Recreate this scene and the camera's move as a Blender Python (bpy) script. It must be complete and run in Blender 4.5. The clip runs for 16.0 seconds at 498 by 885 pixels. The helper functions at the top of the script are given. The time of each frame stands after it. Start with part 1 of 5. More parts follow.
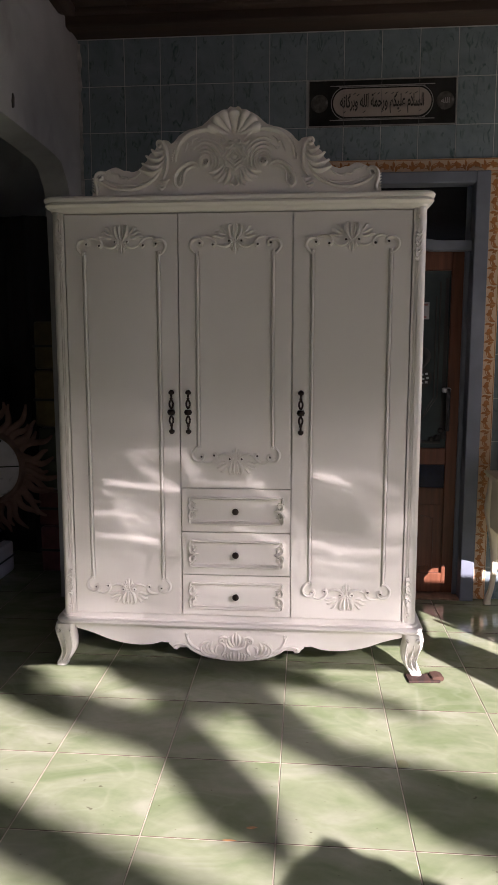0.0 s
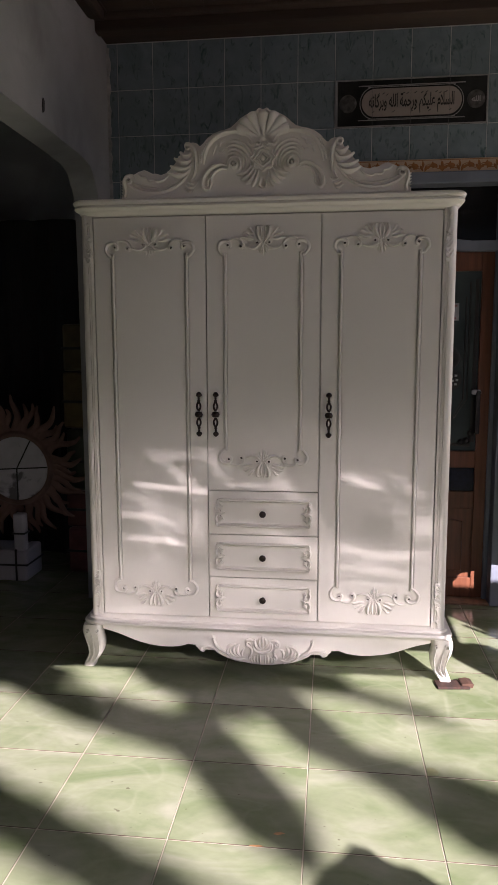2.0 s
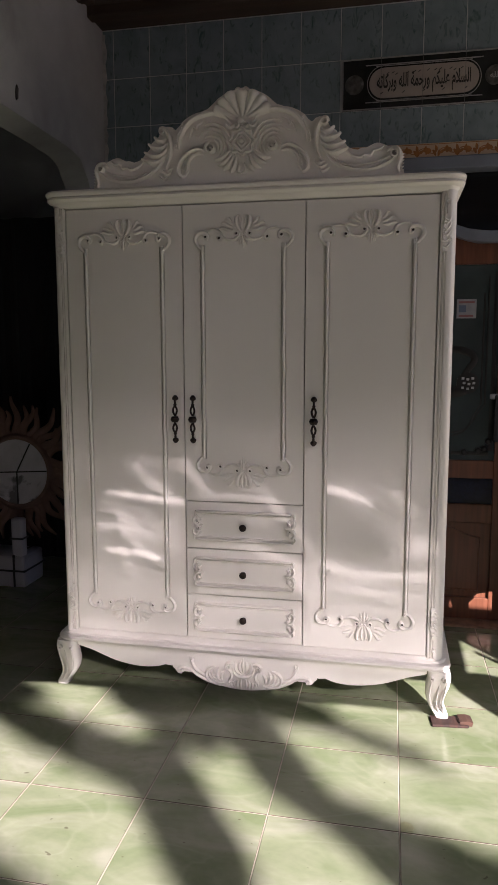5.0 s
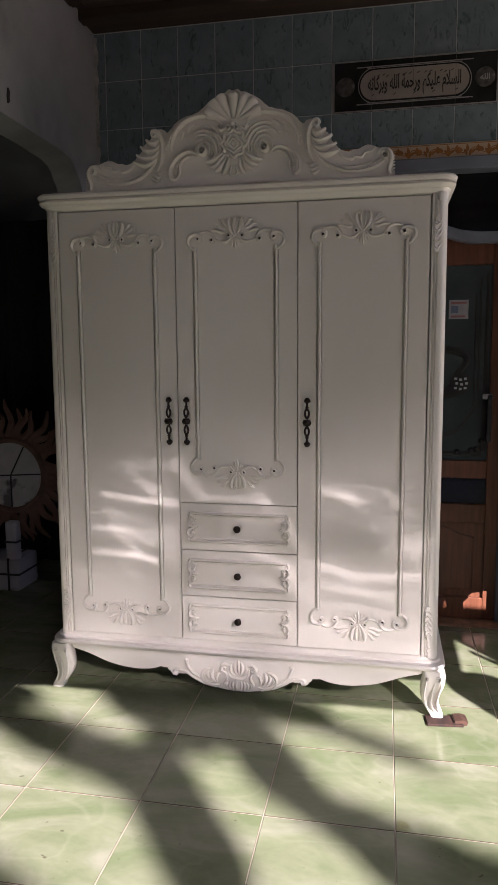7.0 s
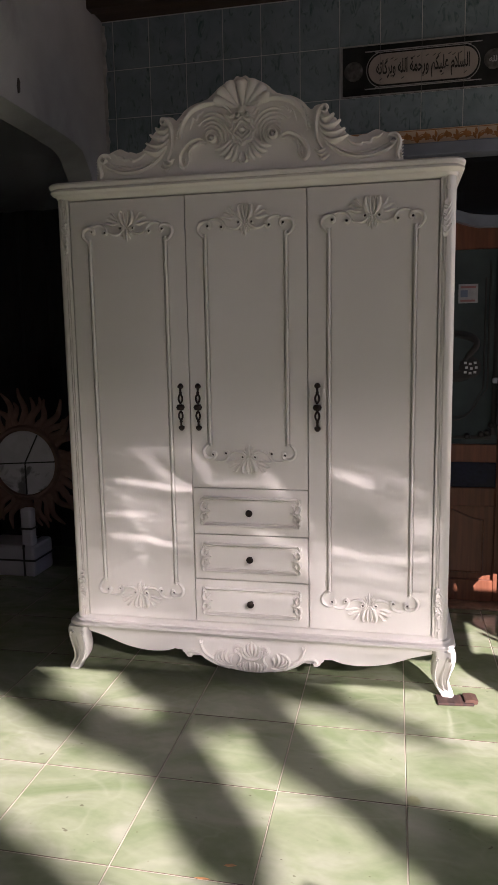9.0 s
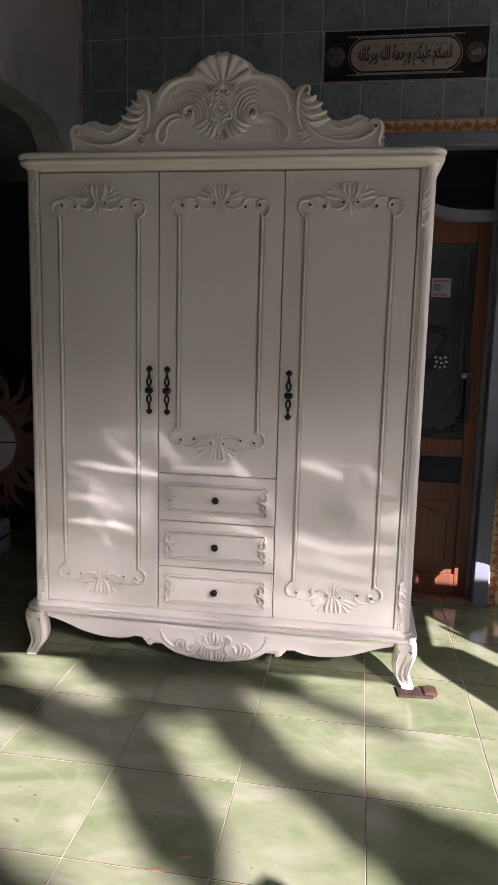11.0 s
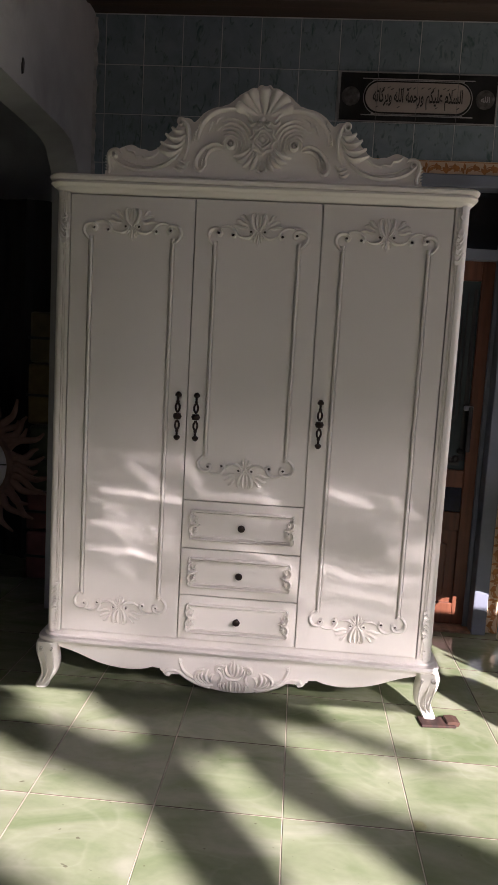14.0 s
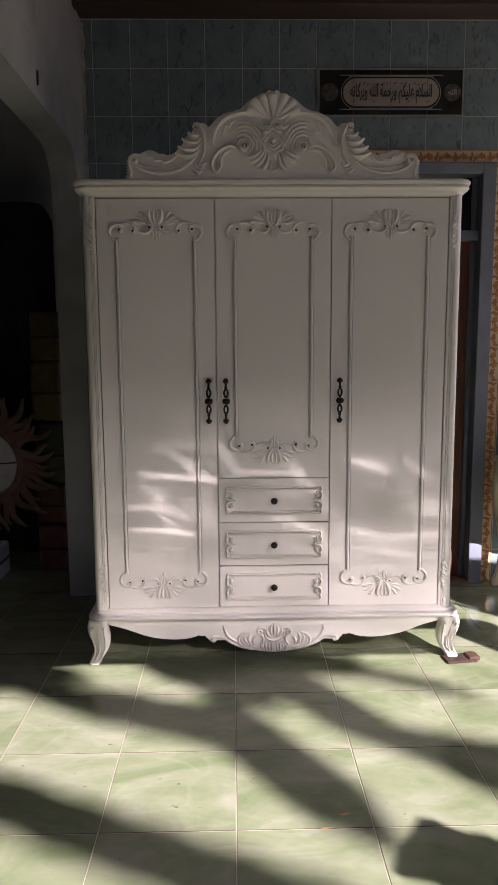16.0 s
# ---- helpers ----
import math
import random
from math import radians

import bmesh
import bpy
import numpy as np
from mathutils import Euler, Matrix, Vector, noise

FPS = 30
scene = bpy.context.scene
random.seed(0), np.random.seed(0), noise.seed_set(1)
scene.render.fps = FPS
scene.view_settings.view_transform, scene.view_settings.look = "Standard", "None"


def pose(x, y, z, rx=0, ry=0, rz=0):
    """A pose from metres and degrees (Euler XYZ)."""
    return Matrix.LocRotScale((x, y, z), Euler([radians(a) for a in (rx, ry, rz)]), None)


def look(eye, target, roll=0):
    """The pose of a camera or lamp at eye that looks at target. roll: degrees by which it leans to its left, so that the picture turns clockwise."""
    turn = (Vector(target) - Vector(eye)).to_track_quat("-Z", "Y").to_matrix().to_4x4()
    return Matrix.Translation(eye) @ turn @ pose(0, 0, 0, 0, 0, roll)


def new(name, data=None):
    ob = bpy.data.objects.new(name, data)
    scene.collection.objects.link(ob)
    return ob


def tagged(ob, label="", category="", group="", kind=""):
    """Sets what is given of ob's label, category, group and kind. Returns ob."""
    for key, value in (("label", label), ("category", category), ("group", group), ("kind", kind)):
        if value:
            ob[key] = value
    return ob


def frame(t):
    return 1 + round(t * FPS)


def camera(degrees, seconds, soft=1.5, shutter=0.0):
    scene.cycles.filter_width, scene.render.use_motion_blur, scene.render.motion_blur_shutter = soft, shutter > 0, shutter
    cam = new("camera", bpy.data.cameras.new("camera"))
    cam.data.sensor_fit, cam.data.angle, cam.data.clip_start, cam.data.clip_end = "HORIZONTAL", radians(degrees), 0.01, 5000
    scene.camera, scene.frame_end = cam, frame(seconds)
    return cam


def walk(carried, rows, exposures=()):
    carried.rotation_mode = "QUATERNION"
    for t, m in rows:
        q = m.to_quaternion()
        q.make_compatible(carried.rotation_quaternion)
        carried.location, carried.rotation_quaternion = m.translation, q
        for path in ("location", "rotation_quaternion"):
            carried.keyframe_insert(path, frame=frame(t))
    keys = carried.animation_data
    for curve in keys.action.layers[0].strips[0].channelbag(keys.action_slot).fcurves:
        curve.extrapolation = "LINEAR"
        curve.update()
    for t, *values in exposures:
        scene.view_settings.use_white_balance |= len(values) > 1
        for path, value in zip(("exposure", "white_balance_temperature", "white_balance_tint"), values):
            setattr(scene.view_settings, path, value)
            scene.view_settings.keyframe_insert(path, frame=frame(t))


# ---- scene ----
cam = camera(39.3, 16.0, soft=0.8)
PATH = [
    (0, (-0.033, 0.023, 1.421), (-0.193, 1.999, 1.157), 0.0),
    (0.5, (-0.037, 0.03, 1.42), (-0.235, 2.0, 1.141), -0.4),
    (1, (-0.042, 0.028, 1.423), (-0.252, 2.0, 1.165), 0.4),
    (1.5, (-0.049, 0.029, 1.425), (-0.274, 1.999, 1.164), 1.0),
    (2, (-0.045, 0.034, 1.424), (-0.276, 2.003, 1.164), -0.1),
    (2.5, (-0.04, 0.037, 1.422), (-0.23, 2.011, 1.161), -0.1),
    (3, (0.012, 0.079, 1.418), (-0.158, 2.05, 1.127), -1.4),
    (3.5, (0.118, 0.192, 1.421), (-0.214, 2.146, 1.156), -1.1),
    (3.7, (0.153, 0.234, 1.413), (-0.233, 2.179, 1.157), -0.5),
    (5.8, (0.24, 0.316, 1.423), (-0.153, 2.26, 1.167), -0.0),
    (6, (0.24, 0.312, 1.413), (-0.149, 2.259, 1.173), -0.3),
    (6.5, (0.243, 0.309, 1.413), (-0.13, 2.26, 1.181), -0.4),
    (7, (0.24, 0.307, 1.418), (-0.139, 2.254, 1.167), -0.4),
    (7.5, (0.242, 0.302, 1.419), (-0.138, 2.249, 1.164), 0.5),
    (8, (0.245, 0.283, 1.411), (-0.138, 2.232, 1.182), 0.1),
    (8.5, (0.247, 0.275, 1.415), (-0.13, 2.224, 1.167), 0.1),
    (9, (0.244, 0.271, 1.41), (-0.164, 2.208, 1.126), -1.0),
    (9.5, (0.245, 0.275, 1.404), (-0.149, 2.217, 1.131), 0.1),
    (9.7, (0.245, 0.277, 1.412), (-0.12, 2.222, 1.127), 0.4),
    (11.8, (0.124, 0.336, 1.388), (-0.157, 2.29, 1.071), 1.4),
    (12, (0.065, 0.342, 1.397), (-0.182, 2.306, 1.114), 0.7),
    (12.5, (-0.061, 0.357, 1.394), (-0.282, 2.328, 1.137), -0.1),
    (13, (-0.104, 0.357, 1.39), (-0.281, 2.333, 1.132), 0.2),
    (13.5, (-0.123, 0.341, 1.383), (-0.227, 2.316, 1.089), 2.2),
    (14, (-0.138, 0.279, 1.395), (-0.272, 2.26, 1.155), 3.2),
    (14.2, (-0.144, 0.232, 1.398), (-0.200, 2.217, 1.184), 2.4),
    (14.5, (-0.162, 0.128, 1.383), (-0.116, 2.113, 1.145), 0.2),
    (14.7, (-0.196, 0.052, 1.398), (-0.155, 2.027, 1.081), -1.0),
    (15, (-0.23, -0.012, 1.411), (-0.258, 1.96, 1.082), -1.7),
    (15.2, (-0.269, -0.008, 1.409), (-0.286, 1.968, 1.099), -0.6),
    (15.5, (-0.319, -0.014, 1.401), (-0.305, 1.965, 1.112), -0.9),
    (15.8, (-0.446, 0.004, 1.412), (-0.402, 1.980, 1.110), -1.9),
    (16, (-0.5, 0.034, 1.391), (-0.459, 2.014, 1.113), -0.4),
]
walk(cam, [(t, look(eye, target, roll)) for t, eye, target, roll in PATH], exposures=[(0, 1.9, 6300, 29), (16, 1.9, 6300, 29)])

# ---- light ----
SUN_AZ, SUN_EL = 33.5, 30.0      # the light travels towards -x and +y, downwards
s_dir = Vector((-math.sin(radians(SUN_AZ)) * math.cos(radians(SUN_EL)), math.cos(radians(SUN_AZ)) * math.cos(radians(SUN_EL)), -math.sin(radians(SUN_EL))))
sun = new("sun", bpy.data.lights.new("sun", "SUN"))
sun.data.energy, sun.data.angle, sun.data.color = 5.0, radians(0.20), (1.0, 0.945, 0.885)
sun.matrix_world = Matrix.Translation((3, -6, 6)) @ s_dir.to_track_quat("-Z", "Y").to_matrix().to_4x4()
world = bpy.data.worlds.new("sky")
scene.world = world
world.use_nodes = True
wn = world.node_tree.nodes
sky = wn.new("ShaderNodeTexSky")
sky.sky_type, sky.sun_disc, sky.sun_elevation, sky.sun_rotation = "NISHITA", False, radians(SUN_EL), radians(180 - SUN_AZ)
world.node_tree.links.new(sky.outputs[0], wn["Background"].inputs[0])
wn["Background"].inputs[1].default_value = 0.041

# ---- materials ----
def material(name, color, rough=0.5, metal=0.0, vary=0.08, scale=6.0, bump=0.0, bump_scale=60.0, second=None, second_at=(0.55, 0.75), second_scale=3.0, coat=0.0, rand=0.0, stretch=(1, 1, 1), spec=0.5):
    """Principled paint with two scales of variation: broad tone, fine relief; an optional second tone in patches."""
    m = bpy.data.materials.new(name)
    m.use_nodes = True
    n, l = m.node_tree.nodes, m.node_tree.links
    b = n["Principled BSDF"]
    b.inputs["Roughness"].default_value, b.inputs["Metallic"].default_value = rough, metal
    b.inputs["Coat Weight"].default_value, b.inputs["Coat Roughness"].default_value = coat, 0.08
    b.inputs["Specular IOR Level"].default_value = spec
    tc = n.new("ShaderNodeTexCoord")
    mp = n.new("ShaderNodeMapping")
    mp.inputs["Scale"].default_value = stretch
    l.new(tc.outputs["Object"], mp.inputs["Vector"])
    nz = n.new("ShaderNodeTexNoise")
    nz.inputs["Scale"].default_value, nz.inputs["Detail"].default_value = scale, 6
    l.new(mp.outputs[0], nz.inputs["Vector"])
    ramp = n.new("ShaderNodeValToRGB")
    ramp.color_ramp.elements[0].position, ramp.color_ramp.elements[1].position = 0.3, 0.7
    ramp.color_ramp.elements[0].color = (*[c * (1 - vary) for c in color], 1)
    ramp.color_ramp.elements[1].color = (*[min(1, c * (1 + vary)) for c in color], 1)
    l.new(nz.outputs[0], ramp.inputs[0])
    out = ramp.outputs[0]
    if second:
        n2 = n.new("ShaderNodeTexNoise")
        n2.inputs["Scale"].default_value, n2.inputs["Detail"].default_value, n2.inputs["Distortion"].default_value = second_scale, 5, 0.8
        l.new(mp.outputs[0], n2.inputs["Vector"])
        r2 = n.new("ShaderNodeValToRGB")
        r2.color_ramp.elements[0].position, r2.color_ramp.elements[1].position = second_at
        r2.color_ramp.elements[0].color, r2.color_ramp.elements[1].color = (0, 0, 0, 1), (1, 1, 1, 1)
        l.new(n2.outputs[0], r2.inputs[0])
        mx = n.new("ShaderNodeMix")
        mx.data_type = "RGBA"
        l.new(r2.outputs[0], mx.inputs["Factor"])
        l.new(out, mx.inputs["A"])
        mx.inputs["B"].default_value = (*second, 1)
        out = mx.outputs["Result"]
    if rand:
        oi = n.new("ShaderNodeObjectInfo")
        mr = n.new("ShaderNodeMapRange")
        mr.inputs["To Min"].default_value, mr.inputs["To Max"].default_value = 1 - rand, 1 + rand
        l.new(oi.outputs["Random"], mr.inputs["Value"])
        hs = n.new("ShaderNodeHueSaturation")
        l.new(mr.outputs[0], hs.inputs["Value"])
        l.new(out, hs.inputs["Color"])
        out = hs.outputs[0]
    l.new(out, b.inputs["Base Color"])
    rr = n.new("ShaderNodeMapRange")
    rr.inputs["To Min"].default_value, rr.inputs["To Max"].default_value = rough * 0.8, min(1, rough * 1.25)
    l.new(nz.outputs[0], rr.inputs["Value"])
    l.new(rr.outputs[0], b.inputs["Roughness"])
    if bump:
        n3 = n.new("ShaderNodeTexNoise")
        n3.inputs["Scale"].default_value, n3.inputs["Detail"].default_value = bump_scale, 4
        l.new(mp.outputs[0], n3.inputs["Vector"])
        bp = n.new("ShaderNodeBump")
        bp.inputs["Strength"].default_value, bp.inputs["Distance"].default_value = bump, 0.004
        l.new(n3.outputs[0], bp.inputs["Height"])
        l.new(bp.outputs[0], b.inputs["Normal"])
    return m


WHITE = material("white_duco_paint", (0.785, 0.752, 0.678), 0.3, vary=0.012, scale=2, bump=0.03, bump_scale=18)
CREAM = material("cream_paint", (0.74, 0.66, 0.50), 0.3, vary=0.05, scale=5, bump=0.05, bump_scale=30)
IRON = material("antique_bronze", (0.035, 0.025, 0.02), 0.42, 0.8, 0.3, 40)
# dark paint standing in for the shade inside the carved holes
HOLESHADE = material("painted_hole_shade", (0.06, 0.05, 0.04), 0.9)
DARKPLATE = material("dark_plate", (0.05, 0.045, 0.04), 0.8)
GROUT = material("floor_grout", (0.45, 0.41, 0.31), 0.85, vary=0.25, scale=9)
WGROUT = material("wall_grout", (0.50, 0.52, 0.51), 0.8, vary=0.15, scale=8)
PLASTER = material("grey_plaster", (0.36, 0.365, 0.37), 0.85, vary=0.2, scale=2.5, bump=0.25, bump_scale=45, second=(0.25, 0.25, 0.25), second_scale=2.3)
DARKWOOD = material("dark_brown_wood", (0.055, 0.036, 0.026), 0.7, vary=0.35, scale=5, bump=0.3, bump_scale=30, stretch=(0.3, 2, 2))
REDWOOD = material("red_brown_wood", (0.150, 0.053, 0.026), 0.4, vary=0.28, scale=9, bump=0.12, bump_scale=60, stretch=(6, 6, 0.5))
FRAMEPAINT = material("blue_grey_paint", (0.16, 0.18, 0.22), 0.5, vary=0.15, scale=7, bump=0.15, bump_scale=50)
NEARBLACK = material("near_black", (0.012, 0.012, 0.013), 0.9, vary=0.3, scale=8, bump=0.3, bump_scale=15)
TRIMBASE = material("cream_border_tile", (0.66, 0.50, 0.34), 0.3, vary=0.1, scale=10)
TRIMVINE = material("orange_vine_glaze", (0.42, 0.17, 0.045), 0.3, vary=0.25, scale=30)
TERRA = material("terracotta_brown", (0.15, 0.088, 0.068), 0.7, vary=0.3, scale=12, bump=0.2)
PLASTIC = material("white_plastic_wrap", (0.36, 0.355, 0.39), 0.3, vary=0.08, scale=8, bump=0.6, bump_scale=14)
TAPE = material("black_tape", (0.015, 0.015, 0.016), 0.45)
LEAF = material("broad_leaf", (0.05, 0.10, 0.025), 0.5, vary=0.3, scale=8)
BARK = material("bark", (0.16, 0.12, 0.085), 0.9, vary=0.3, scale=8, bump=0.6, bump_scale=20)
OUTGROUND = material("bounce_ground", (0.33, 0.28, 0.21), 0.95, vary=0.25, scale=2, bump=0.4, bump_scale=30)


def floor_tile_material():
    """Glossy green ceramic with cloudy, diagonal marbling, different on every tile."""
    m = bpy.data.materials.new("green_marbled_ceramic")
    m.use_nodes = True
    n, l = m.node_tree.nodes, m.node_tree.links
    b = n["Principled BSDF"]
    geo = n.new("ShaderNodeNewGeometry")
    oi = n.new("ShaderNodeObjectInfo")
    off = n.new("ShaderNodeVectorMath"); off.operation = "SCALE"
    off.inputs[0].default_value = (7.0, 11.0, 3.0)
    l.new(oi.outputs["Random"], off.inputs["Scale"])
    add = n.new("ShaderNodeVectorMath"); add.operation = "ADD"
    l.new(geo.outputs["Position"], add.inputs[0]); l.new(off.outputs[0], add.inputs[1])
    mp = n.new("ShaderNodeMapping")
    mp.inputs["Rotation"].default_value, mp.inputs["Scale"].default_value = (0, 0, radians(35)), (1.0, 1.7, 1)
    l.new(add.outputs[0], mp.inputs[0])
    nz = n.new("ShaderNodeTexNoise")
    nz.inputs["Scale"].default_value, nz.inputs["Detail"].default_value, nz.inputs["Distortion"].default_value = 2.6, 5, 1.4
    l.new(mp.outputs[0], nz.inputs["Vector"])
    rp = n.new("ShaderNodeValToRGB")
    e = rp.color_ramp.elements
    e[0].position, e[0].color = 0.30, (0.150, 0.190, 0.096, 1)
    e[1].position, e[1].color = 0.72, (0.284, 0.297, 0.216, 1)
    k = e.new(0.5); k.color = (0.213, 0.242, 0.147, 1)
    l.new(nz.outputs[0], rp.inputs[0])
    fine = n.new("ShaderNodeTexNoise")
    fine.inputs["Scale"].default_value, fine.inputs["Detail"].default_value = 30, 6
    l.new(mp.outputs[0], fine.inputs["Vector"])
    vein = n.new("ShaderNodeMapRange")
    vein.inputs["From Min"].default_value, vein.inputs["From Max"].default_value = 0.35, 0.65
    vein.inputs["To Min"].default_value, vein.inputs["To Max"].default_value = 0.965, 1.035
    l.new(fine.outputs[0], vein.inputs["Value"])
    hs = n.new("ShaderNodeHueSaturation")
    l.new(vein.outputs[0], hs.inputs["Value"]); l.new(rp.outputs[0], hs.inputs["Color"])
    out = hs.outputs[0]
    for scale, detail, warp, stops, tone, most in ((2.0, 2, 1.2, ((0.455, 0), (0.5, 1), (0.53, 0)), (0.38, 0.40, 0.29, 1), 0.13), (38.0, 1, 0.0, ((0.77, 0), (0.80, 1), (1.0, 1)), (0.09, 0.08, 0.05, 1), 0.7)):
        t = n.new("ShaderNodeTexNoise")
        t.inputs["Scale"].default_value, t.inputs["Detail"].default_value, t.inputs["Distortion"].default_value = scale, detail, warp
        l.new(mp.outputs[0], t.inputs["Vector"])
        r = n.new("ShaderNodeValToRGB")
        el = r.color_ramp.elements
        el.new(stops[1][0])
        for k, (p, v) in enumerate(stops):
            el[k].position, el[k].color = p, (v * most, v * most, v * most, 1)
        l.new(t.outputs[0], r.inputs[0])
        mx = n.new("ShaderNodeMix")
        mx.data_type = "RGBA"
        l.new(r.outputs[0], mx.inputs["Factor"]); l.new(out, mx.inputs["A"])
        mx.inputs["B"].default_value = tone
        out = mx.outputs["Result"]
    l.new(out, b.inputs["Base Color"])
    dirt = n.new("ShaderNodeTexNoise")
    dirt.inputs["Scale"].default_value, dirt.inputs["Detail"].default_value = 5, 7
    l.new(geo.outputs["Position"], dirt.inputs["Vector"])
    rr = n.new("ShaderNodeMapRange")
    rr.inputs["To Min"].default_value, rr.inputs["To Max"].default_value = 0.10, 0.20
    l.new(dirt.outputs[0], rr.inputs["Value"]); l.new(rr.outputs[0], b.inputs["Roughness"])
    wave = n.new("ShaderNodeTexNoise")
    wave.inputs["Scale"].default_value, wave.inputs["Detail"].default_value = 6.0, 1
    l.new(geo.outputs["Position"], wave.inputs["Vector"])
    bp = n.new("ShaderNodeBump")
    bp.inputs["Strength"].default_value, bp.inputs["Distance"].default_value = 0.25, 0.01
    l.new(wave.outputs[0], bp.inputs["Height"]); l.new(bp.outputs[0], b.inputs["Normal"])
    return m


def wall_tile_material():
    """Blue-grey glazed wall tile with dark green brush marks."""
    m = bpy.data.materials.new("blue_green_wall_tile")
    m.use_nodes = True
    n, l = m.node_tree.nodes, m.node_tree.links
    b = n["Principled BSDF"]
    b.inputs["Roughness"].default_value = 0.22
    tc = n.new("ShaderNodeTexCoord")
    oi = n.new("ShaderNodeObjectInfo")
    off = n.new("ShaderNodeVectorMath"); off.operation = "SCALE"
    off.inputs[0].default_value = (5.0, 3.0, 9.0)
    l.new(oi.outputs["Random"], off.inputs["Scale"])
    add = n.new("ShaderNodeVectorMath"); add.operation = "ADD"
    l.new(tc.outputs["Object"], add.inputs[0]); l.new(off.outputs[0], add.inputs[1])
    nz = n.new("ShaderNodeTexNoise")
    nz.inputs["Scale"].default_value, nz.inputs["Detail"].default_value, nz.inputs["Distortion"].default_value = 9, 5, 1.0
    l.new(add.outputs[0], nz.inputs["Vector"])
    base = n.new("ShaderNodeValToRGB")
    e = base.color_ramp.elements
    e[0].position, e[0].color = 0.3, (0.165, 0.215, 0.235, 1)
    e[1].position, e[1].color = 0.7, (0.225, 0.28, 0.305, 1)
    l.new(nz.outputs[0], base.inputs[0])
    mk = n.new("ShaderNodeTexNoise")
    mk.inputs["Scale"].default_value, mk.inputs["Detail"].default_value, mk.inputs["Distortion"].default_value = 30, 3, 1.4
    tall = n.new("ShaderNodeMapping")
    tall.inputs["Rotation"].default_value, tall.inputs["Scale"].default_value = (0, radians(18), 0), (1.0, 1.0, 0.45)
    l.new(add.outputs[0], tall.inputs["Vector"])
    l.new(tall.outputs[0], mk.inputs["Vector"])
    mr = n.new("ShaderNodeValToRGB")
    mr.color_ramp.elements[0].position, mr.color_ramp.elements[1].position = 0.56, 0.74
    l.new(mk.outputs[0], mr.inputs[0])
    mx = n.new("ShaderNodeMix"); mx.data_type = "RGBA"
    l.new(mr.outputs[0], mx.inputs["Factor"]); l.new(base.outputs[0], mx.inputs["A"])
    mx.inputs["B"].default_value = (0.075, 0.125, 0.125, 1)
    l.new(mx.outputs["Result"], b.inputs["Base Color"])
    return m


FLOORTILE, WALLTILE = floor_tile_material(), wall_tile_material()


# ---- mesh helpers ----
def mesh_of(bm, name):
    me = bpy.data.meshes.new(name)
    bmesh.ops.recalc_face_normals(bm, faces=bm.faces)
    bm.to_mesh(me)
    bm.free()
    return me


def part(name, bm, mat, parent=None, label="", smooth=False, at=None):
    """Links a bmesh as one mesh object, under a thing or part if given."""
    me = bm if isinstance(bm, bpy.types.Mesh) else mesh_of(bm, name)
    if mat is not None and not me.materials:
        me.materials.append(mat)
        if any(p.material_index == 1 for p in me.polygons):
            me.materials.append(HOLESHADE)
    if smooth:
        me.shade_smooth()
        me.set_sharp_from_angle(angle=radians(38))
    ob = new(name, me)
    if at is not None:
        ob.matrix_basis = at if isinstance(at, Matrix) else Matrix.Translation(at)
    if parent is not None:
        ob.parent = parent
    if label:
        ob["label"] = label
    return ob


def empty(name, x, y, z, label, category, group="", kind="", rz=0):
    ob = new(name)
    ob.matrix_basis = pose(x, y, z, 0, 0, rz)
    ob.empty_display_size = 0.05
    return tagged(ob, label, category, group, kind)


def box(x0, x1, y0, y1, z0, z1, bev=0.0, seg=1, bm=None):
    bm = bm or bmesh.new()
    vs = bmesh.ops.create_cube(bm, size=1)["verts"]
    for v in vs:
        v.co = Vector(((x0 + x1) / 2 + v.co.x * (x1 - x0), (y0 + y1) / 2 + v.co.y * (y1 - y0), (z0 + z1) / 2 + v.co.z * (z1 - z0)))
    if bev:
        es = list({e for v in vs for e in v.link_edges})
        bmesh.ops.bevel(bm, geom=es, offset=bev, segments=seg, affect="EDGES", profile=0.5)
    return bm


def plate(outline, y0, y1, bev=0.0, seg=2, bm=None):
    """A board of the x, z outline between y0 (front) and y1 (back), its front rim bevelled."""
    bm = bm or bmesh.new()
    front = [bm.verts.new((x, y0, z)) for x, z in outline]
    back = [bm.verts.new((x, y1, z)) for x, z in outline]
    f = bm.faces.new(front)
    bm.faces.new(back[::-1])
    k = len(outline)
    for i in range(k):
        bm.faces.new((front[i], back[i], back[(i + 1) % k], front[(i + 1) % k]))
    if bev:
        bmesh.ops.bevel(bm, geom=list(f.edges), offset=bev, segments=seg, affect="EDGES", profile=0.5)
    return bm


def spline(points, steps=6, closed=False):
    """A smooth line (Catmull-Rom) through points of any dimension."""
    p = [Vector(a) for a in points]
    k = len(p)
    out = []
    for i in range(k if closed else k - 1):
        a, b, c, d = (p[(i - 1) % k], p[i], p[(i + 1) % k], p[(i + 2) % k]) if closed else (p[max(i - 1, 0)], p[i], p[i + 1], p[min(i + 2, k - 1)])
        for j in range(steps):
            t = j / steps
            out.append(0.5 * ((2 * b) + (c - a) * t + (2 * a - 5 * b + 4 * c - d) * t * t + (3 * b - a - 3 * c + d) * t ** 3))
    if not closed:
        out.append(p[-1])
    return out


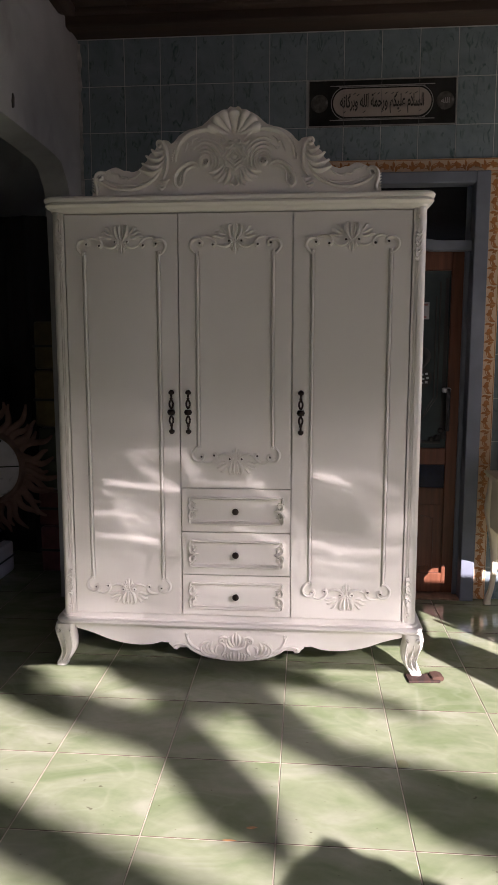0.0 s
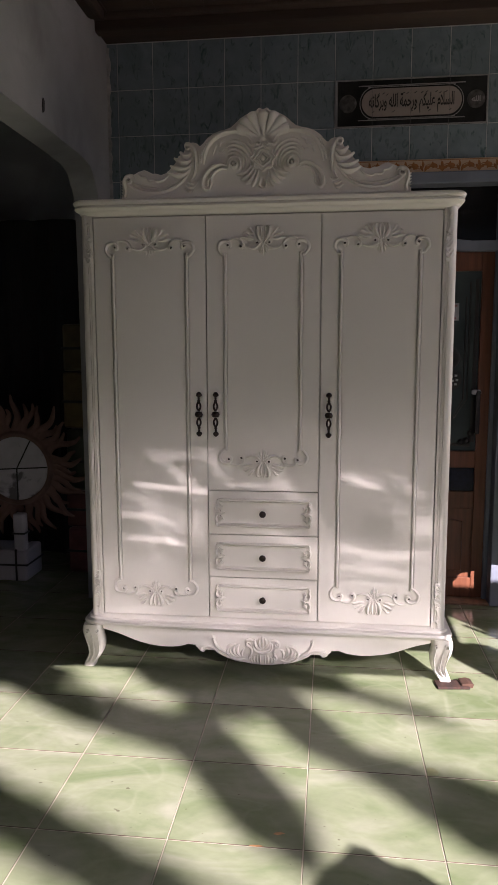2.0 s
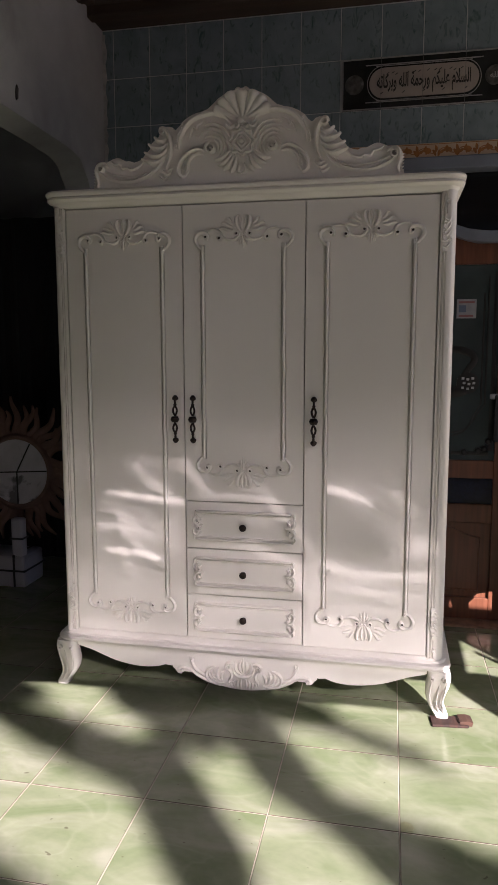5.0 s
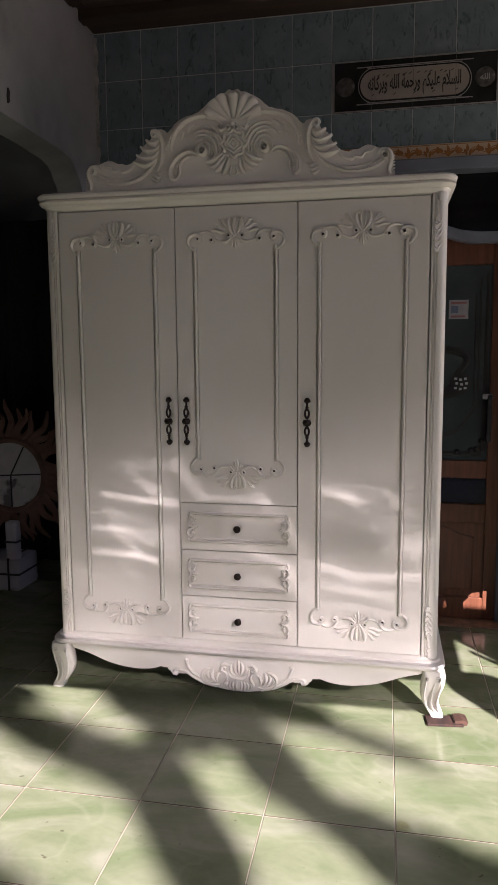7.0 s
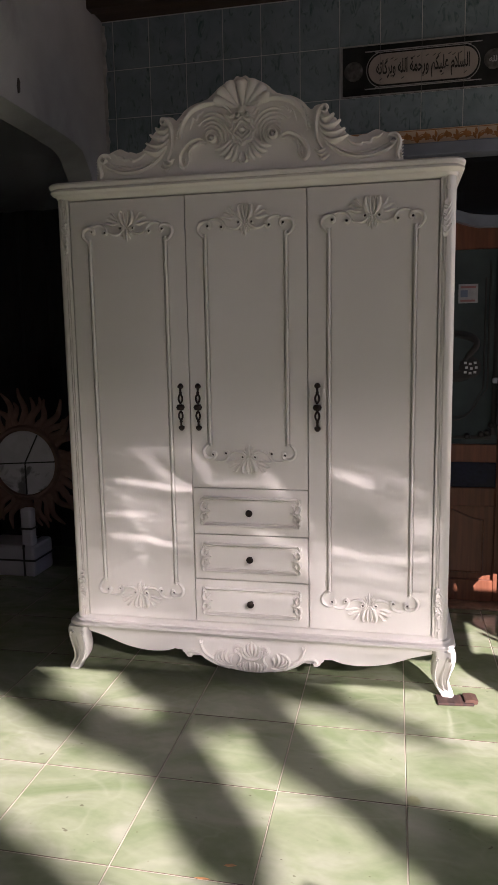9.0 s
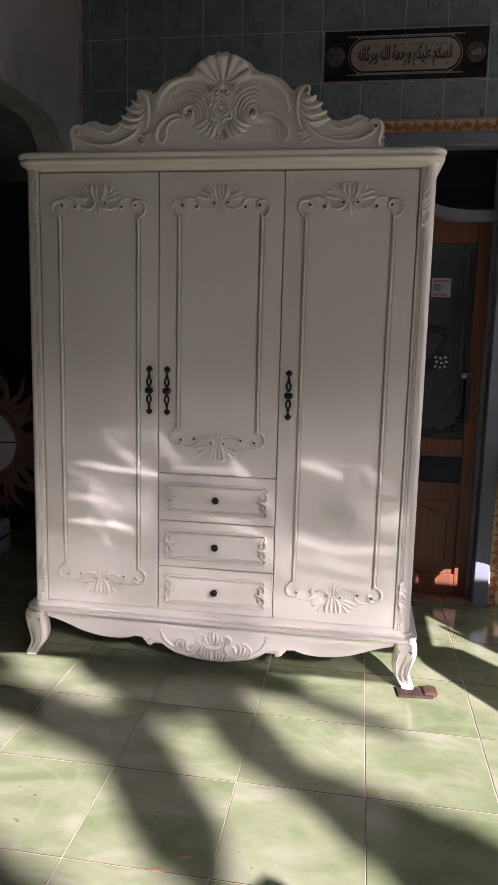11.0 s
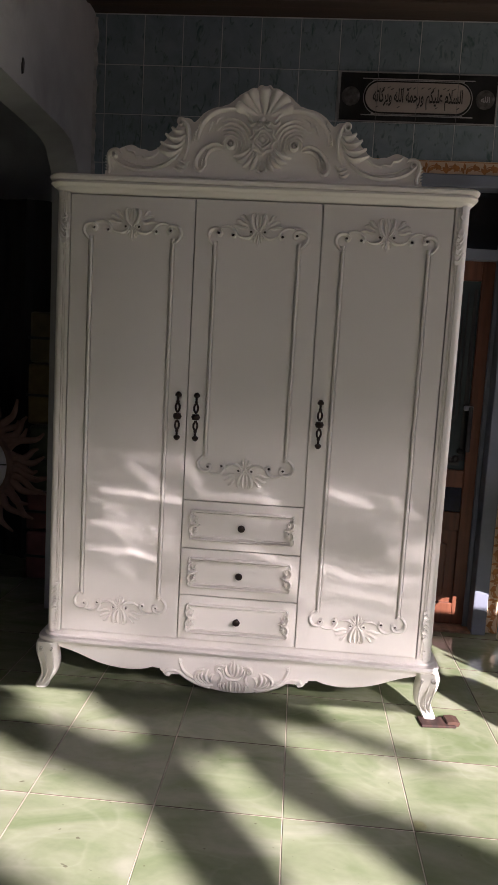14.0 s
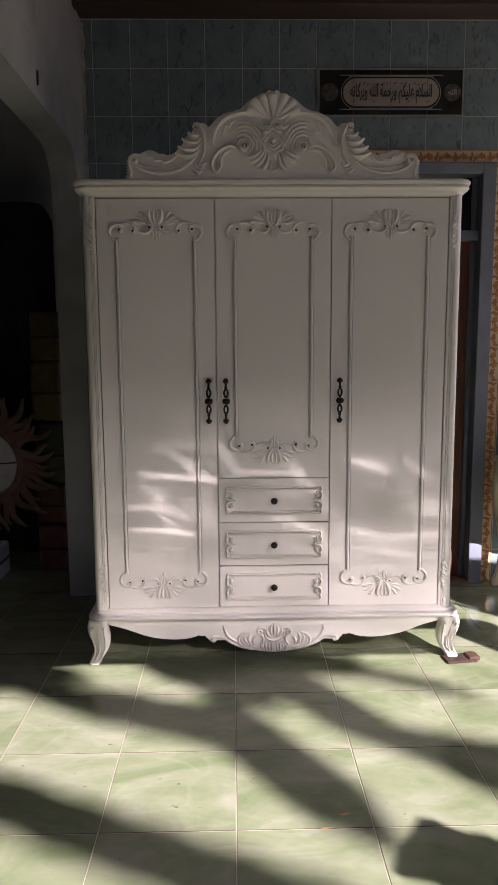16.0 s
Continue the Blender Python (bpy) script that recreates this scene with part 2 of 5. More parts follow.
def bead(path, radii, y=0.0, depth=0.6, bm=None, sides=6):
    """A carved half-round strip along an x, z path on the plane y (towards -y); radii along it, depth as a share of the radius."""
    bm = bm or bmesh.new()
    k = len(path)
    rings = []
    for i, p in enumerate(path):
        q = path[min(i + 1, k - 1)] - path[max(i - 1, 0)]
        if q.length < 1e-9:
            q = Vector((1, 0))
        q.normalize()
        nrm = Vector((-q.y, q.x))
        f = i / (k - 1) * (len(radii) - 1)
        j = min(int(f), len(radii) - 2)
        r = radii[j] + (radii[j + 1] - radii[j]) * (f - j)
        ring = []
        for s in range(sides + 1):
            a = math.pi * s / sides
            w = p + nrm * (r * math.cos(a))
            ring.append(bm.verts.new((w.x, y - depth * r * math.sin(a), w.y)))
        rings.append(ring)
    for a, b in zip(rings, rings[1:]):
        for s in range(sides):
            bm.faces.new((a[s], b[s], b[s + 1], a[s + 1]))
    bm.faces.new(rings[0]); bm.faces.new(rings[-1][::-1])
    return bm


def lathe(profile, axis="z", n=16, bm=None, at=(0, 0, 0)):
    """A turned body from r, h pairs."""
    bm = bm or bmesh.new()
    rings = []
    for r, h in profile:
        ring = []
        for s in range(n):
            a = 2 * math.pi * s / n
            u, v = r * math.cos(a), r * math.sin(a)
            co = {"z": (u, v, h), "y": (u, h, v), "x": (h, u, v)}[axis]
            ring.append(bm.verts.new(Vector(co) + Vector(at)))
        rings.append(ring)
    for a, b in zip(rings, rings[1:]):
        for s in range(n):
            bm.faces.new((a[s], a[(s + 1) % n], b[(s + 1) % n], b[s]))
    bm.faces.new(rings[0]); bm.faces.new(rings[-1][::-1])
    return bm


def mirrored(bm, x=0.0):
    """Adds the mirror image about the plane x."""
    g = bmesh.ops.duplicate(bm, geom=bm.verts[:] + bm.edges[:] + bm.faces[:])["geom"]
    for v in g:
        if isinstance(v, bmesh.types.BMVert):
            v.co.x = 2 * x - v.co.x
    bmesh.ops.reverse_faces(bm, faces=[f for f in g if isinstance(f, bmesh.types.BMFace)])
    return bm


def mirror_x(bm):
    """Turns a bmesh into its mirror image about x = 0."""
    for v in bm.verts:
        v.co.x = -v.co.x
    bmesh.ops.reverse_faces(bm, faces=bm.faces)
    return bm

# ---- the structure ----
CEIL, WALLY, LEFTX = 3.125, 3.98, -1.29
TX0, TY0 = -0.106, 2.275                      # a corner of the floor's tile grid
DOOR_L, DOOR_R, DOOR_T = -0.06, 0.928, 2.355   # the doorway in the tiled wall

floor = tagged(part("floor", box(-4.2, 3.5, -1.4, 6.4, -0.12, -0.0020), GROUT), "floor of glossy green marbled ceramic tiles with pale joints", "floor", kind="structure")
# unseen ground, its tone raised to bounce more sun indoors
ground = tagged(part("ground", box(-60, 60, -80, 60, -0.6, -0.14), OUTGROUND), "unseen pale ground outside the terrace, set to bounce sun indoors", "ground", kind="structure")
wall_north = tagged(part("wall_north", box(LEFTX - 0.16, DOOR_L, WALLY + 0.0015, WALLY + 0.14, 0, CEIL), WGROUT), "wall of glazed blue-green tiles with pale grout", "wall", kind="structure")
part("wall_panel", box(DOOR_R, 5.2, WALLY + 0.0015, WALLY + 0.14, 0, CEIL), WGROUT, wall_north)
part("wall_panel", box(DOOR_L, DOOR_R, WALLY + 0.0015, WALLY + 0.14, DOOR_T, CEIL), WGROUT, wall_north)
wall_east = tagged(part("wall_east", box(5.2, 5.35, 3.45, 4.12, -0.14, CEIL), PLASTER), "plain grey plastered side wall", "wall", kind="structure")

# unseen walls added to cut low sun and sky, and the shadow-casting post at the roof's corner
BLOCKER = material("dark_block_wall", (0.15, 0.14, 0.125), 0.9, vary=0.25, scale=1.5, bump=0.4, bump_scale=20)
yard_wall = tagged(part("yard_wall", box(-9, 4.15, -2.2, -2.0, -0.14, 2.45), BLOCKER), "unseen dark wall added to cut low sun and sky", "wall", kind="structure")
part("wall_panel", box(10.8, 11, -12.0, 6.4, -0.14, 3.2), BLOCKER, yard_wall)
part("wall_panel", box(-9, -8.8, -2.0, 6.4, -0.14, 3.3), BLOCKER, yard_wall)
part("wall_panel", box(-9, 11, -12.2, -12.0, -0.14, 7.0), BLOCKER, yard_wall)
# unseen slab, its edges slanted to match the floor shade it must cast
part("gate_pier", plate([(4.115 + 0.197 * 3.31, -0.14), (4.64, -0.14), (4.64, 3.74), (4.115 - 0.197 * 0.57, 3.74)], -1.42, -1.26), BLOCKER, yard_wall)
# unseen post, leant and sized so its shadow makes the floor's dark band
bm = lathe([(0.19, -0.14), (0.185, 0.1), (0.175, 1.5), (0.165, 2.9), (0.13, 3.17)], "z", 20)
for v in bm.verts:
    v.co.x -= 0.25 * (v.co.z - 2.9)
roof_post = tagged(part("roof_post", bm, PLASTER, smooth=True, at=(3.755, -1.3, 0)), "unseen leaning post shaped to cast a dark band on the floor", "post", kind="structure")

# ceiling boards with the dark mouldings that run along the walls
bm = box(-4.2, 3.5, 0.3, 6.4, CEIL, CEIL + 0.1)
for y0, y1, d in ((3.86, WALLY + 0.01, 0.035), (3.79, 3.86, 0.05), (3.70, 3.735, 0.02)):
    box(LEFTX - 0.02, 3.0, y0, y1, CEIL - d, CEIL + 0.01, 0.008, 2, bm)
for x0, x1, d in ((LEFTX - 0.02, LEFTX + 0.05, 0.03), (LEFTX + 0.05, LEFTX + 0.085, 0.045)):
    box(x0, x1, 0.3, 3.70, CEIL - d, CEIL + 0.01, 0.008, 2, bm)
for i in range(18):
    box(-1.2 + i * 0.25, -1.192 + i * 0.25, 0.3, 3.7, CEIL - 0.006, CEIL + 0.01, 0, 1, bm)
ceiling = tagged(part("ceiling", bm, DARKWOOD), "dark wooden ceiling with moulded edges", "ceiling", kind="structure")


ROOF_Z, EDGE_Y, FRONT_Y = CEIL + 0.05, -1.305, 2.99
RISE = -s_dir.z / s_dir.y         # how steeply the light falls towards the back wall

# made-up sun flecks in place of floor-reflected light, by wardrobe door: x, z of both ends, softness, strength
FLECKS_LEFT = [(-0.90, 0.842, -0.575, 0.822, 0.008, 0.30), (-0.78, 0.955, -0.66, 0.835, 0.014, 0.12), (-0.70, 0.905, -0.58, 0.815, 0.009, 0.15), (-0.95, 0.705, -0.80, 0.690, 0.009, 0.17),
              (-0.85, 0.750, -0.70, 0.640, 0.016, 0.12), (-0.86, 0.715, -0.72, 0.580, 0.009, 0.18), (-0.935, 0.598, -0.78, 0.592, 0.008, 0.24), (-0.80, 0.605, -0.67, 0.566, 0.008, 0.32),
              (-0.84, 0.588, -0.77, 0.490, 0.009, 0.10), (-0.62, 0.80, -0.60, 0.56, 0.025, 0.07), (-0.82, 0.985, -0.58, 0.970, 0.020, 0.05), (-0.88, 0.79, -0.66, 0.70, 0.050, 0.05),
              (-0.70, 0.72, -0.61, 0.60, 0.010, 0.08), (-0.92, 0.800, -0.80, 0.740, 0.012, 0.06)]
FLECKS_MIDDLE = [(-0.575, 0.985, -0.475, 0.855, 0.016, 0.12), (-0.27, 0.89, -0.165, 0.785, 0.014, 0.14), (-0.165, 0.785, -0.04, 0.635, 0.011, 0.11), (-0.48, 0.852, -0.20, 0.838, 0.007, 0.11),
                (-0.32, 0.655, -0.09, 0.560, 0.012, 0.17), (-0.14, 0.565, -0.03, 0.436, 0.012, 0.20), (-0.43, 0.375, -0.12, 0.395, 0.012, 0.07), (-0.06, 0.60, 0.00, 0.44, 0.012, 0.12),
                (-0.30, 0.52, -0.08, 0.475, 0.010, 0.08), (-0.36, 0.80, -0.22, 0.74, 0.020, 0.05)]
FLECKS_RIGHT = [(0.02, 0.892, 0.165, 0.852, 0.013, 0.22), (-0.03, 0.93, 0.20, 0.87, 0.040, 0.05), (0.25, 0.90, 0.355, 0.815, 0.011, 0.14), (0.30, 0.685, 0.45, 0.665, 0.045, 0.13),
               (-0.02, 0.60, 0.13, 0.552, 0.012, 0.18), (0.13, 0.552, 0.42, 0.560, 0.014, 0.16), (0.0, 0.50, 0.38, 0.465, 0.010, 0.08), (0.20, 0.74, 0.30, 0.77, 0.03, 0.04),
               (0.03, 0.42, 0.42, 0.40, 0.010, 0.09), (-0.02, 0.35, 0.42, 0.325, 0.010, 0.07), (0.10, 0.53, 0.30, 0.44, 0.012, 0.06)]


def opening(x, z):
    """How much of the roof is open towards the point x, z of the wardrobe's front: wider low down, with the made-up
    flecks on top.
    """
    low = min(1.0, max(0.0, 1 - (z - 0.10) / 1.25))
    v = (0.185 * low ** 2.2 * (0.66 if z < 0.2 else 1.0) + 0.009 * math.exp(-((z - 1.0) / 0.22) ** 2)) * (0.86 + 0.30 * min(1.0, max(0.0, (x + 0.35) / 0.45))) * (1 + 0.30 * math.sin(9.0 * x + 11.0 * z + 1.0) * math.sin(15.0 * z - 5.0 * x))
    v *= 1 - 0.75 * math.exp(-((x - 0.17) / 0.13) ** 2 - ((z - 0.70) / 0.09) ** 2)
    for x0, z0, x1, z1, soft, most in FLECKS_LEFT + FLECKS_MIDDLE + FLECKS_RIGHT:
        dx, dz = x1 - x0, z1 - z0
        t = ((x - x0) * dx + (z - z0) * dz) / (dx * dx + dz * dz)
        u = min(1.0, max(0.0, t))
        bend = 0.005 * math.sin(3.1 * u + 40 * x0)
        d2 = (x - x0 - u * dx) ** 2 + (z - z0 - u * dz - bend) ** 2
        v += 0.76 * most * (0.35 + 0.65 * math.sin(math.pi * (0.1 + 0.8 * u))) * math.exp(-d2 / (soft + 0.003) ** 2)
    return min(0.85, max(0.004, v))


def boards(rows, place, x0, x1, ends):
    """Boards side by side along x; rows of z on the wardrobe's front give the gaps between them, place turns x, z into a point of the roof."""
    xs = [x0 + (x1 - x0) * i / 84 for i in range(85)]
    gaps = []
    for k, z in enumerate(rows):
        step = (rows[min(k + 1, len(rows) - 1)] - rows[max(k - 1, 0)]) / 2 if 0 < k < len(rows) - 1 else rows[1] - rows[0]
        gaps.append([0.5 * step * opening(x, z) * min(1, i, 84 - i) for i, x in enumerate(xs)])
    verts, faces = [], []
    for k in range(len(rows) - 1):
        line = []
        for sign, j in ((1, k), (-1, k + 1)):
            pts = [place(x, rows[j] + sign * gaps[j][i]) for i, x in enumerate(xs)]
            pts = [Vector((ends[0], pts[0].y, pts[0].z))] + pts + [Vector((ends[1], pts[-1].y, pts[-1].z))]
            line.append(range(len(verts), len(verts) + len(pts)))
            verts += pts
        lo, hi = line
        faces += [(lo[i], lo[i + 1], hi[i + 1], hi[i]) for i in range(len(lo) - 1)]
    return verts, faces


def on_roof(x, z):
    p = Vector((x, FRONT_Y, z))
    return p - s_dir * ((z - ROOF_Z) / s_dir.z)


def on_edge_mask(x, z):
    p = Vector((x, FRONT_Y, z))
    return p - s_dir * ((FRONT_Y - EDGE_Y) / s_dir.y)


def board_mesh(name, verts, faces):
    me = bpy.data.meshes.new(name)
    me.from_pydata([tuple(v) for v in verts], [], faces)
    me.materials.append(DARKWOOD)
    return me


# unseen roof; its gaps throw the light that floor reflections would give
z, rows = ROOF_Z - (FRONT_Y - EDGE_Y) * RISE + 0.002, []
while z < 1.26:
    rows.append(z)
    z += (ROOF_Z - z) * 0.0036       # the soft edges of neighbouring gaps just level out
verts, faces = boards(rows, on_roof, -1.112, 0.444, (-4.2, 3.30))
back = on_roof(0, rows[-1]).y
front = on_roof(0, rows[0]).y
# the right-hand outline is cut to shape the sun patches by the door
for loop in (((-4.2, EDGE_Y), (3.30, EDGE_Y), (3.30, front), (-4.2, front)), ((-4.2, back), (3.30, back), (3.30, 0.4), (-4.2, 0.4)),
             ((3.30, EDGE_Y), (3.64, EDGE_Y), (3.64, -0.82), (3.72, -0.66), (3.58, -0.56), (3.50, -0.37), (3.42, -0.18), (3.54, -0.18), (3.30, 0.18))):
    faces.append(tuple(range(len(verts), len(verts) + len(loop))))
    verts += [Vector((x, y, ROOF_Z)) for x, y in loop]
roof = tagged(new("roof", board_mesh("roof", verts, faces)), "unseen roof boards with added gaps that project light flecks", "roof", kind="structure")
# added rod, laid where its shadow draws the thin line on the floor
part("gutter_rod", box(-0.29, 0.29, -0.011, 0.011, -0.012, 0.012, 0.003), DARKWOOD, roof, "unseen thin rod added to cast one dark line on the floor", at=pose(3.90, -1.17, ROOF_Z, 0, 0, -47))
# unseen slats added at the roof's edge to light the apron and end the floor's sun; lower over most of the terrace
rows = [0.012 + 0.0115 * k for k in range(17)]
verts, faces = boards(rows, on_edge_mask, -1.112, 0.444, (-4.2, 3.30))
lo, hi = on_edge_mask(0, rows[0]).z, on_edge_mask(0, rows[-1]).z
for x0, x1, z0, z1 in ((-4.2, 2.74, 2.945, lo), (-4.2, 3.30, hi, ROOF_Z)):
    if z1 > z0:
        faces.append(tuple(range(len(verts), len(verts) + 4)))
        verts += [Vector((x0, EDGE_Y, z0)), Vector((x1, EDGE_Y, z0)), Vector((x1, EDGE_Y, z1)), Vector((x0, EDGE_Y, z1))]
fascia = part("fascia", board_mesh("fascia", verts, faces), None, roof, "unseen slatted board added to shape the sun at the roof's edge")


def arch_wall():
    """The left wall with its wide, round-cornered opening; the reveal splays towards the far side."""
    near = [Vector(p) for p in ((1.2, 2.39), (2.8, 2.39), (3.3, 2.388), (3.58, 2.38), (3.70, 2.33), (3.79, 2.10), (3.82, 1.0), (3.82, 0.0))]
    far = [Vector(p) for p in ((1.2, 2.38), (3.2, 2.38), (3.5, 2.375), (3.64, 2.366), (3.73, 2.31), (3.80, 2.10), (3.81, 1.0), (3.81, 0.0))]
    na, fa = spline(near, 5), spline(far, 5)
    bm = bmesh.new()
    x0, x1 = LEFTX, LEFTX - 0.14
    A = [bm.verts.new((x0, p.x, p.y)) for p in na]
    B = [bm.verts.new((x1, p.x, p.y)) for p in fa]
    for i in range(len(A) - 1):
        bm.faces.new((A[i], A[i + 1], B[i + 1], B[i]))
    for row, x, pts in ((A, x0, na), (B, x1, fa)):
        top = [bm.verts.new((x, min(p.x, WALLY), CEIL)) if p.y > 1.5 else None for p in pts]
        edge = [bm.verts.new((x, WALLY + 0.005, p.y)) for p in pts]
        k = len(pts)
        corner = bm.verts.new((x, WALLY + 0.005, CEIL))
        j = max(i for i in range(k) if pts[i].y > 2.0)
        for i in range(j):
            bm.faces.new((row[i], row[i + 1], top[i + 1], top[i]))
        bm.faces.new((row[j], edge[j], corner, top[j]))
        for i in range(j, k - 1):
            bm.faces.new((row[i], row[i + 1], edge[i + 1], edge[i]))
    # the run of wall nearer the terrace's open side
    box(x1, x0, -1.2, 1.2, 0, CEIL, 0, 1, bm)
    bmesh.ops.delete(bm, geom=[v for v in bm.verts if not v.link_faces], context="VERTS")
    return bm


wall_west = tagged(part("wall_west", arch_wall(), PLASTER, smooth=True), "rough grey plastered wall with a wide round-cornered opening", "wall", kind="structure")
# flat dark plate in place of a chipped hole in the plaster beside the opening
part("hole", plate([(0.0, 0.0), (0.012, 0.01), (0.016, 0.05), (0.006, 0.062), (-0.004, 0.03)], -0.002, 0.004), DARKPLATE, wall_west, "flat dark plate for a chipped hole in the plaster", at=pose(LEFTX + 0.004, 3.06, 2.44, 0, 0, 90))
# far side room
part("wall_panel", box(-4.2, LEFTX - 0.16, 4.9, 5.04, 0, CEIL), PLASTER, wall_north, "grey tiled wall of the side room")
wall_far = tagged(part("wall_far", box(-4.2, -4.06, -1.2, 5.0, 0, CEIL), PLASTER), "plain plastered wall of the dark side room", "wall", kind="structure")
part("wall_panel", box(LEFTX - 0.16, 3.5, 5.9, 6.04, 0, CEIL), PLASTER, wall_far)
part("wall_panel", box(-4.06, LEFTX - 0.14, -1.2, -1.06, 0, CEIL), PLASTER, wall_far)


# ---- door in the tiled wall ----
def curved_bar(x0, x1, z, h, rise, y0, y1, bm=None):
    """A rail that arches up in the middle."""
    up, lo = [], []
    for i in range(17):
        t = i / 16
        dz = rise * (0.5 + 0.5 * math.cos(2 * math.pi * min(1, max(0, (t - 0.22) / 0.56))))
        up.append((x0 + (x1 - x0) * t, z + h + rise - dz))
        lo.append((x0 + (x1 - x0) * t, z + rise - dz))
    return plate(lo + up[::-1], y0, y1, 0.004, 2, bm)


door_frame = tagged(part("door_frame", box(DOOR_R - 0.075, DOOR_R, WALLY - 0.055, WALLY + 0.12, 0, DOOR_T, 0.006, 2), FRAMEPAINT), "blue-grey painted door frame with an arched transom bar", "door frame", kind="structure")
part("jamb", box(DOOR_L, DOOR_L + 0.075, WALLY - 0.055, WALLY + 0.12, 0, DOOR_T, 0.006, 2), FRAMEPAINT, door_frame)
part("head", box(DOOR_L + 0.075, DOOR_R - 0.075, WALLY - 0.055, WALLY + 0.12, DOOR_T - 0.06, DOOR_T, 0.006, 2), FRAMEPAINT, door_frame)
part("stop", box(DOOR_R - 0.10, DOOR_R - 0.075, WALLY + 0.03, WALLY + 0.10, 0, DOOR_T - 0.06, 0.004), FRAMEPAINT, door_frame)
part("transom_bar", curved_bar(DOOR_L + 0.075, DOOR_R - 0.075, 1.953, 0.052, 0.055, WALLY - 0.01, WALLY + 0.09), FRAMEPAINT, door_frame)
part("transom_pane", box(DOOR_L + 0.075, DOOR_R - 0.075, WALLY + 0.05, WALLY + 0.054, 2.0, DOOR_T - 0.06), material("dark_glass", (0.01, 0.011, 0.012), 0.06, vary=0.1), door_frame, "black window pane over the door")
part("threshold", box(DOOR_L + 0.075, DOOR_R - 0.075, WALLY - 0.05, WALLY + 0.12, 0.0, 0.012, 0.003), material("sill_tile", (0.26, 0.16, 0.10), 0.4, vary=0.5, scale=25), door_frame, "patterned border tiles at the sill")

door_1 = empty("door_1", 0.44, WALLY + 0.07, 0.014, "closed red-brown wooden door with an etched glass panel", "door", kind="structure")
LW = 0.41
GL_L, GL_R, GL_B, GL_T = -0.30, 0.325, 0.85, 1.84


def door_leaf():
    bm = box(-LW, GL_L, -0.02, 0.02, 0, 1.99, 0.003)
    box(GL_R, LW, -0.02, 0.02, 0, 1.99, 0.003, 1, bm)
    box(GL_L, GL_R, -0.02, 0.02, GL_T, 1.99, 0.003, 1, bm)
    box(GL_L, GL_R, -0.02, 0.02, 0.755, GL_B, 0.003, 1, bm)
    box(GL_L, GL_R, -0.02, 0.02, 0.52, 0.62, 0.003, 1, bm)
    box(GL_L, GL_R, -0.02, 0.02, 0, 0.115, 0.003, 1, bm)
    box(GL_L, GL_R, 0.0, 0.015, 0.10, 0.54, 0, 1, bm)
    return bm


part("leaf", door_leaf(), REDWOOD, door_1)
part("lower_panel", plate([(GL_L + 0.05, 0.15), (GL_R - 0.05, 0.15)] + [(p.x, p.y) for p in spline([(GL_R - 0.05, 0.44), (GL_R - 0.12, 0.455), (0.10, 0.50), (0.01, 0.515), (-0.08, 0.50), (GL_L + 0.12, 0.455), (GL_L + 0.05, 0.44)], 4)], -0.012, 0.005, 0.012, 2), REDWOOD, door_1)
part("glass_panel", box(GL_L, GL_R, -0.004, 0.002, GL_B, GL_T), material("etched_grey_glass", (0.045, 0.06, 0.06), 0.18, vary=0.35, scale=3, second=(0.07, 0.09, 0.09), second_scale=2.0), door_1, "etched grey-green glass panel")
part("glitter_panel", box(GL_L, GL_R, -0.006, 0.002, 0.62, 0.755), material("dark_blue_glitter", (0.012, 0.014, 0.035), 0.2, vary=0.3, scale=60), door_1, "dark blue speckled glass strip")

# ragged plaster edge over the tiles in the corner
rg = random.Random(12)
edge = [(LEFTX + 0.012 + 0.011 * rg.random(), 1.95 + 0.036 * k) for k in range(32)]
part("ragged_edge", plate([(LEFTX - 0.002, 1.95)] + edge + [(LEFTX - 0.002, 3.07)], WALLY - 0.006, WALLY + 0.004), material("pale_plaster", (0.42, 0.42, 0.41), 0.9, vary=0.3, scale=20, bump=0.4, bump_scale=40), wall_west, "ragged pale plaster edge in the corner")

# ---- wardrobe ----
WX, WY = -0.332, 3.0        # middle of the wardrobe's front
HB, HD, HC = 0.785, 0.728, 0.2415   # half widths: body, door field, middle door
Z0, Z1 = 0.2375, 1.986       # foot and top of the doors
wardrobe = empty("wardrobe", WX, WY, 0, "white painted three-door wardrobe with carved crown and cabriole legs", "wardrobe")


def rounded_slab(half, y0, y1, rows, r=0.05, bump=0.0):
    """A moulded slab: rows of (overhang, z); the front corners rounded."""
    bm = bmesh.new()
    rings = []
    for o, z in rows:
        h, f = half + o, y0 - o
        pts = [(-h, y1), (h, y1)]
        for i in range(9):
            a = math.pi / 2 * i / 8
            pts.append((h - r + r * math.cos(a), f + r - r * math.sin(a)))
        for i in range(9):
            a = math.pi / 2 * i / 8
            pts.append((-h + r - r * math.sin(a), f + r - r * math.cos(a)))
        rings.append([bm.verts.new((x, y, z)) for x, y in pts])
    for a, b in zip(rings, rings[1:]):
        k = len(a)
        for i in range(k):
            bm.faces.new((a[i], a[(i + 1) % k], b[(i + 1) % k], b[i]))
    bm.faces.new(rings[0][::-1]); bm.faces.new(rings[-1])
    return bm


part("carcass", box(-HB + 0.012, HB - 0.012, 0.024, 0.56, 0.21, 2.0, 0.004), WHITE, wardrobe)
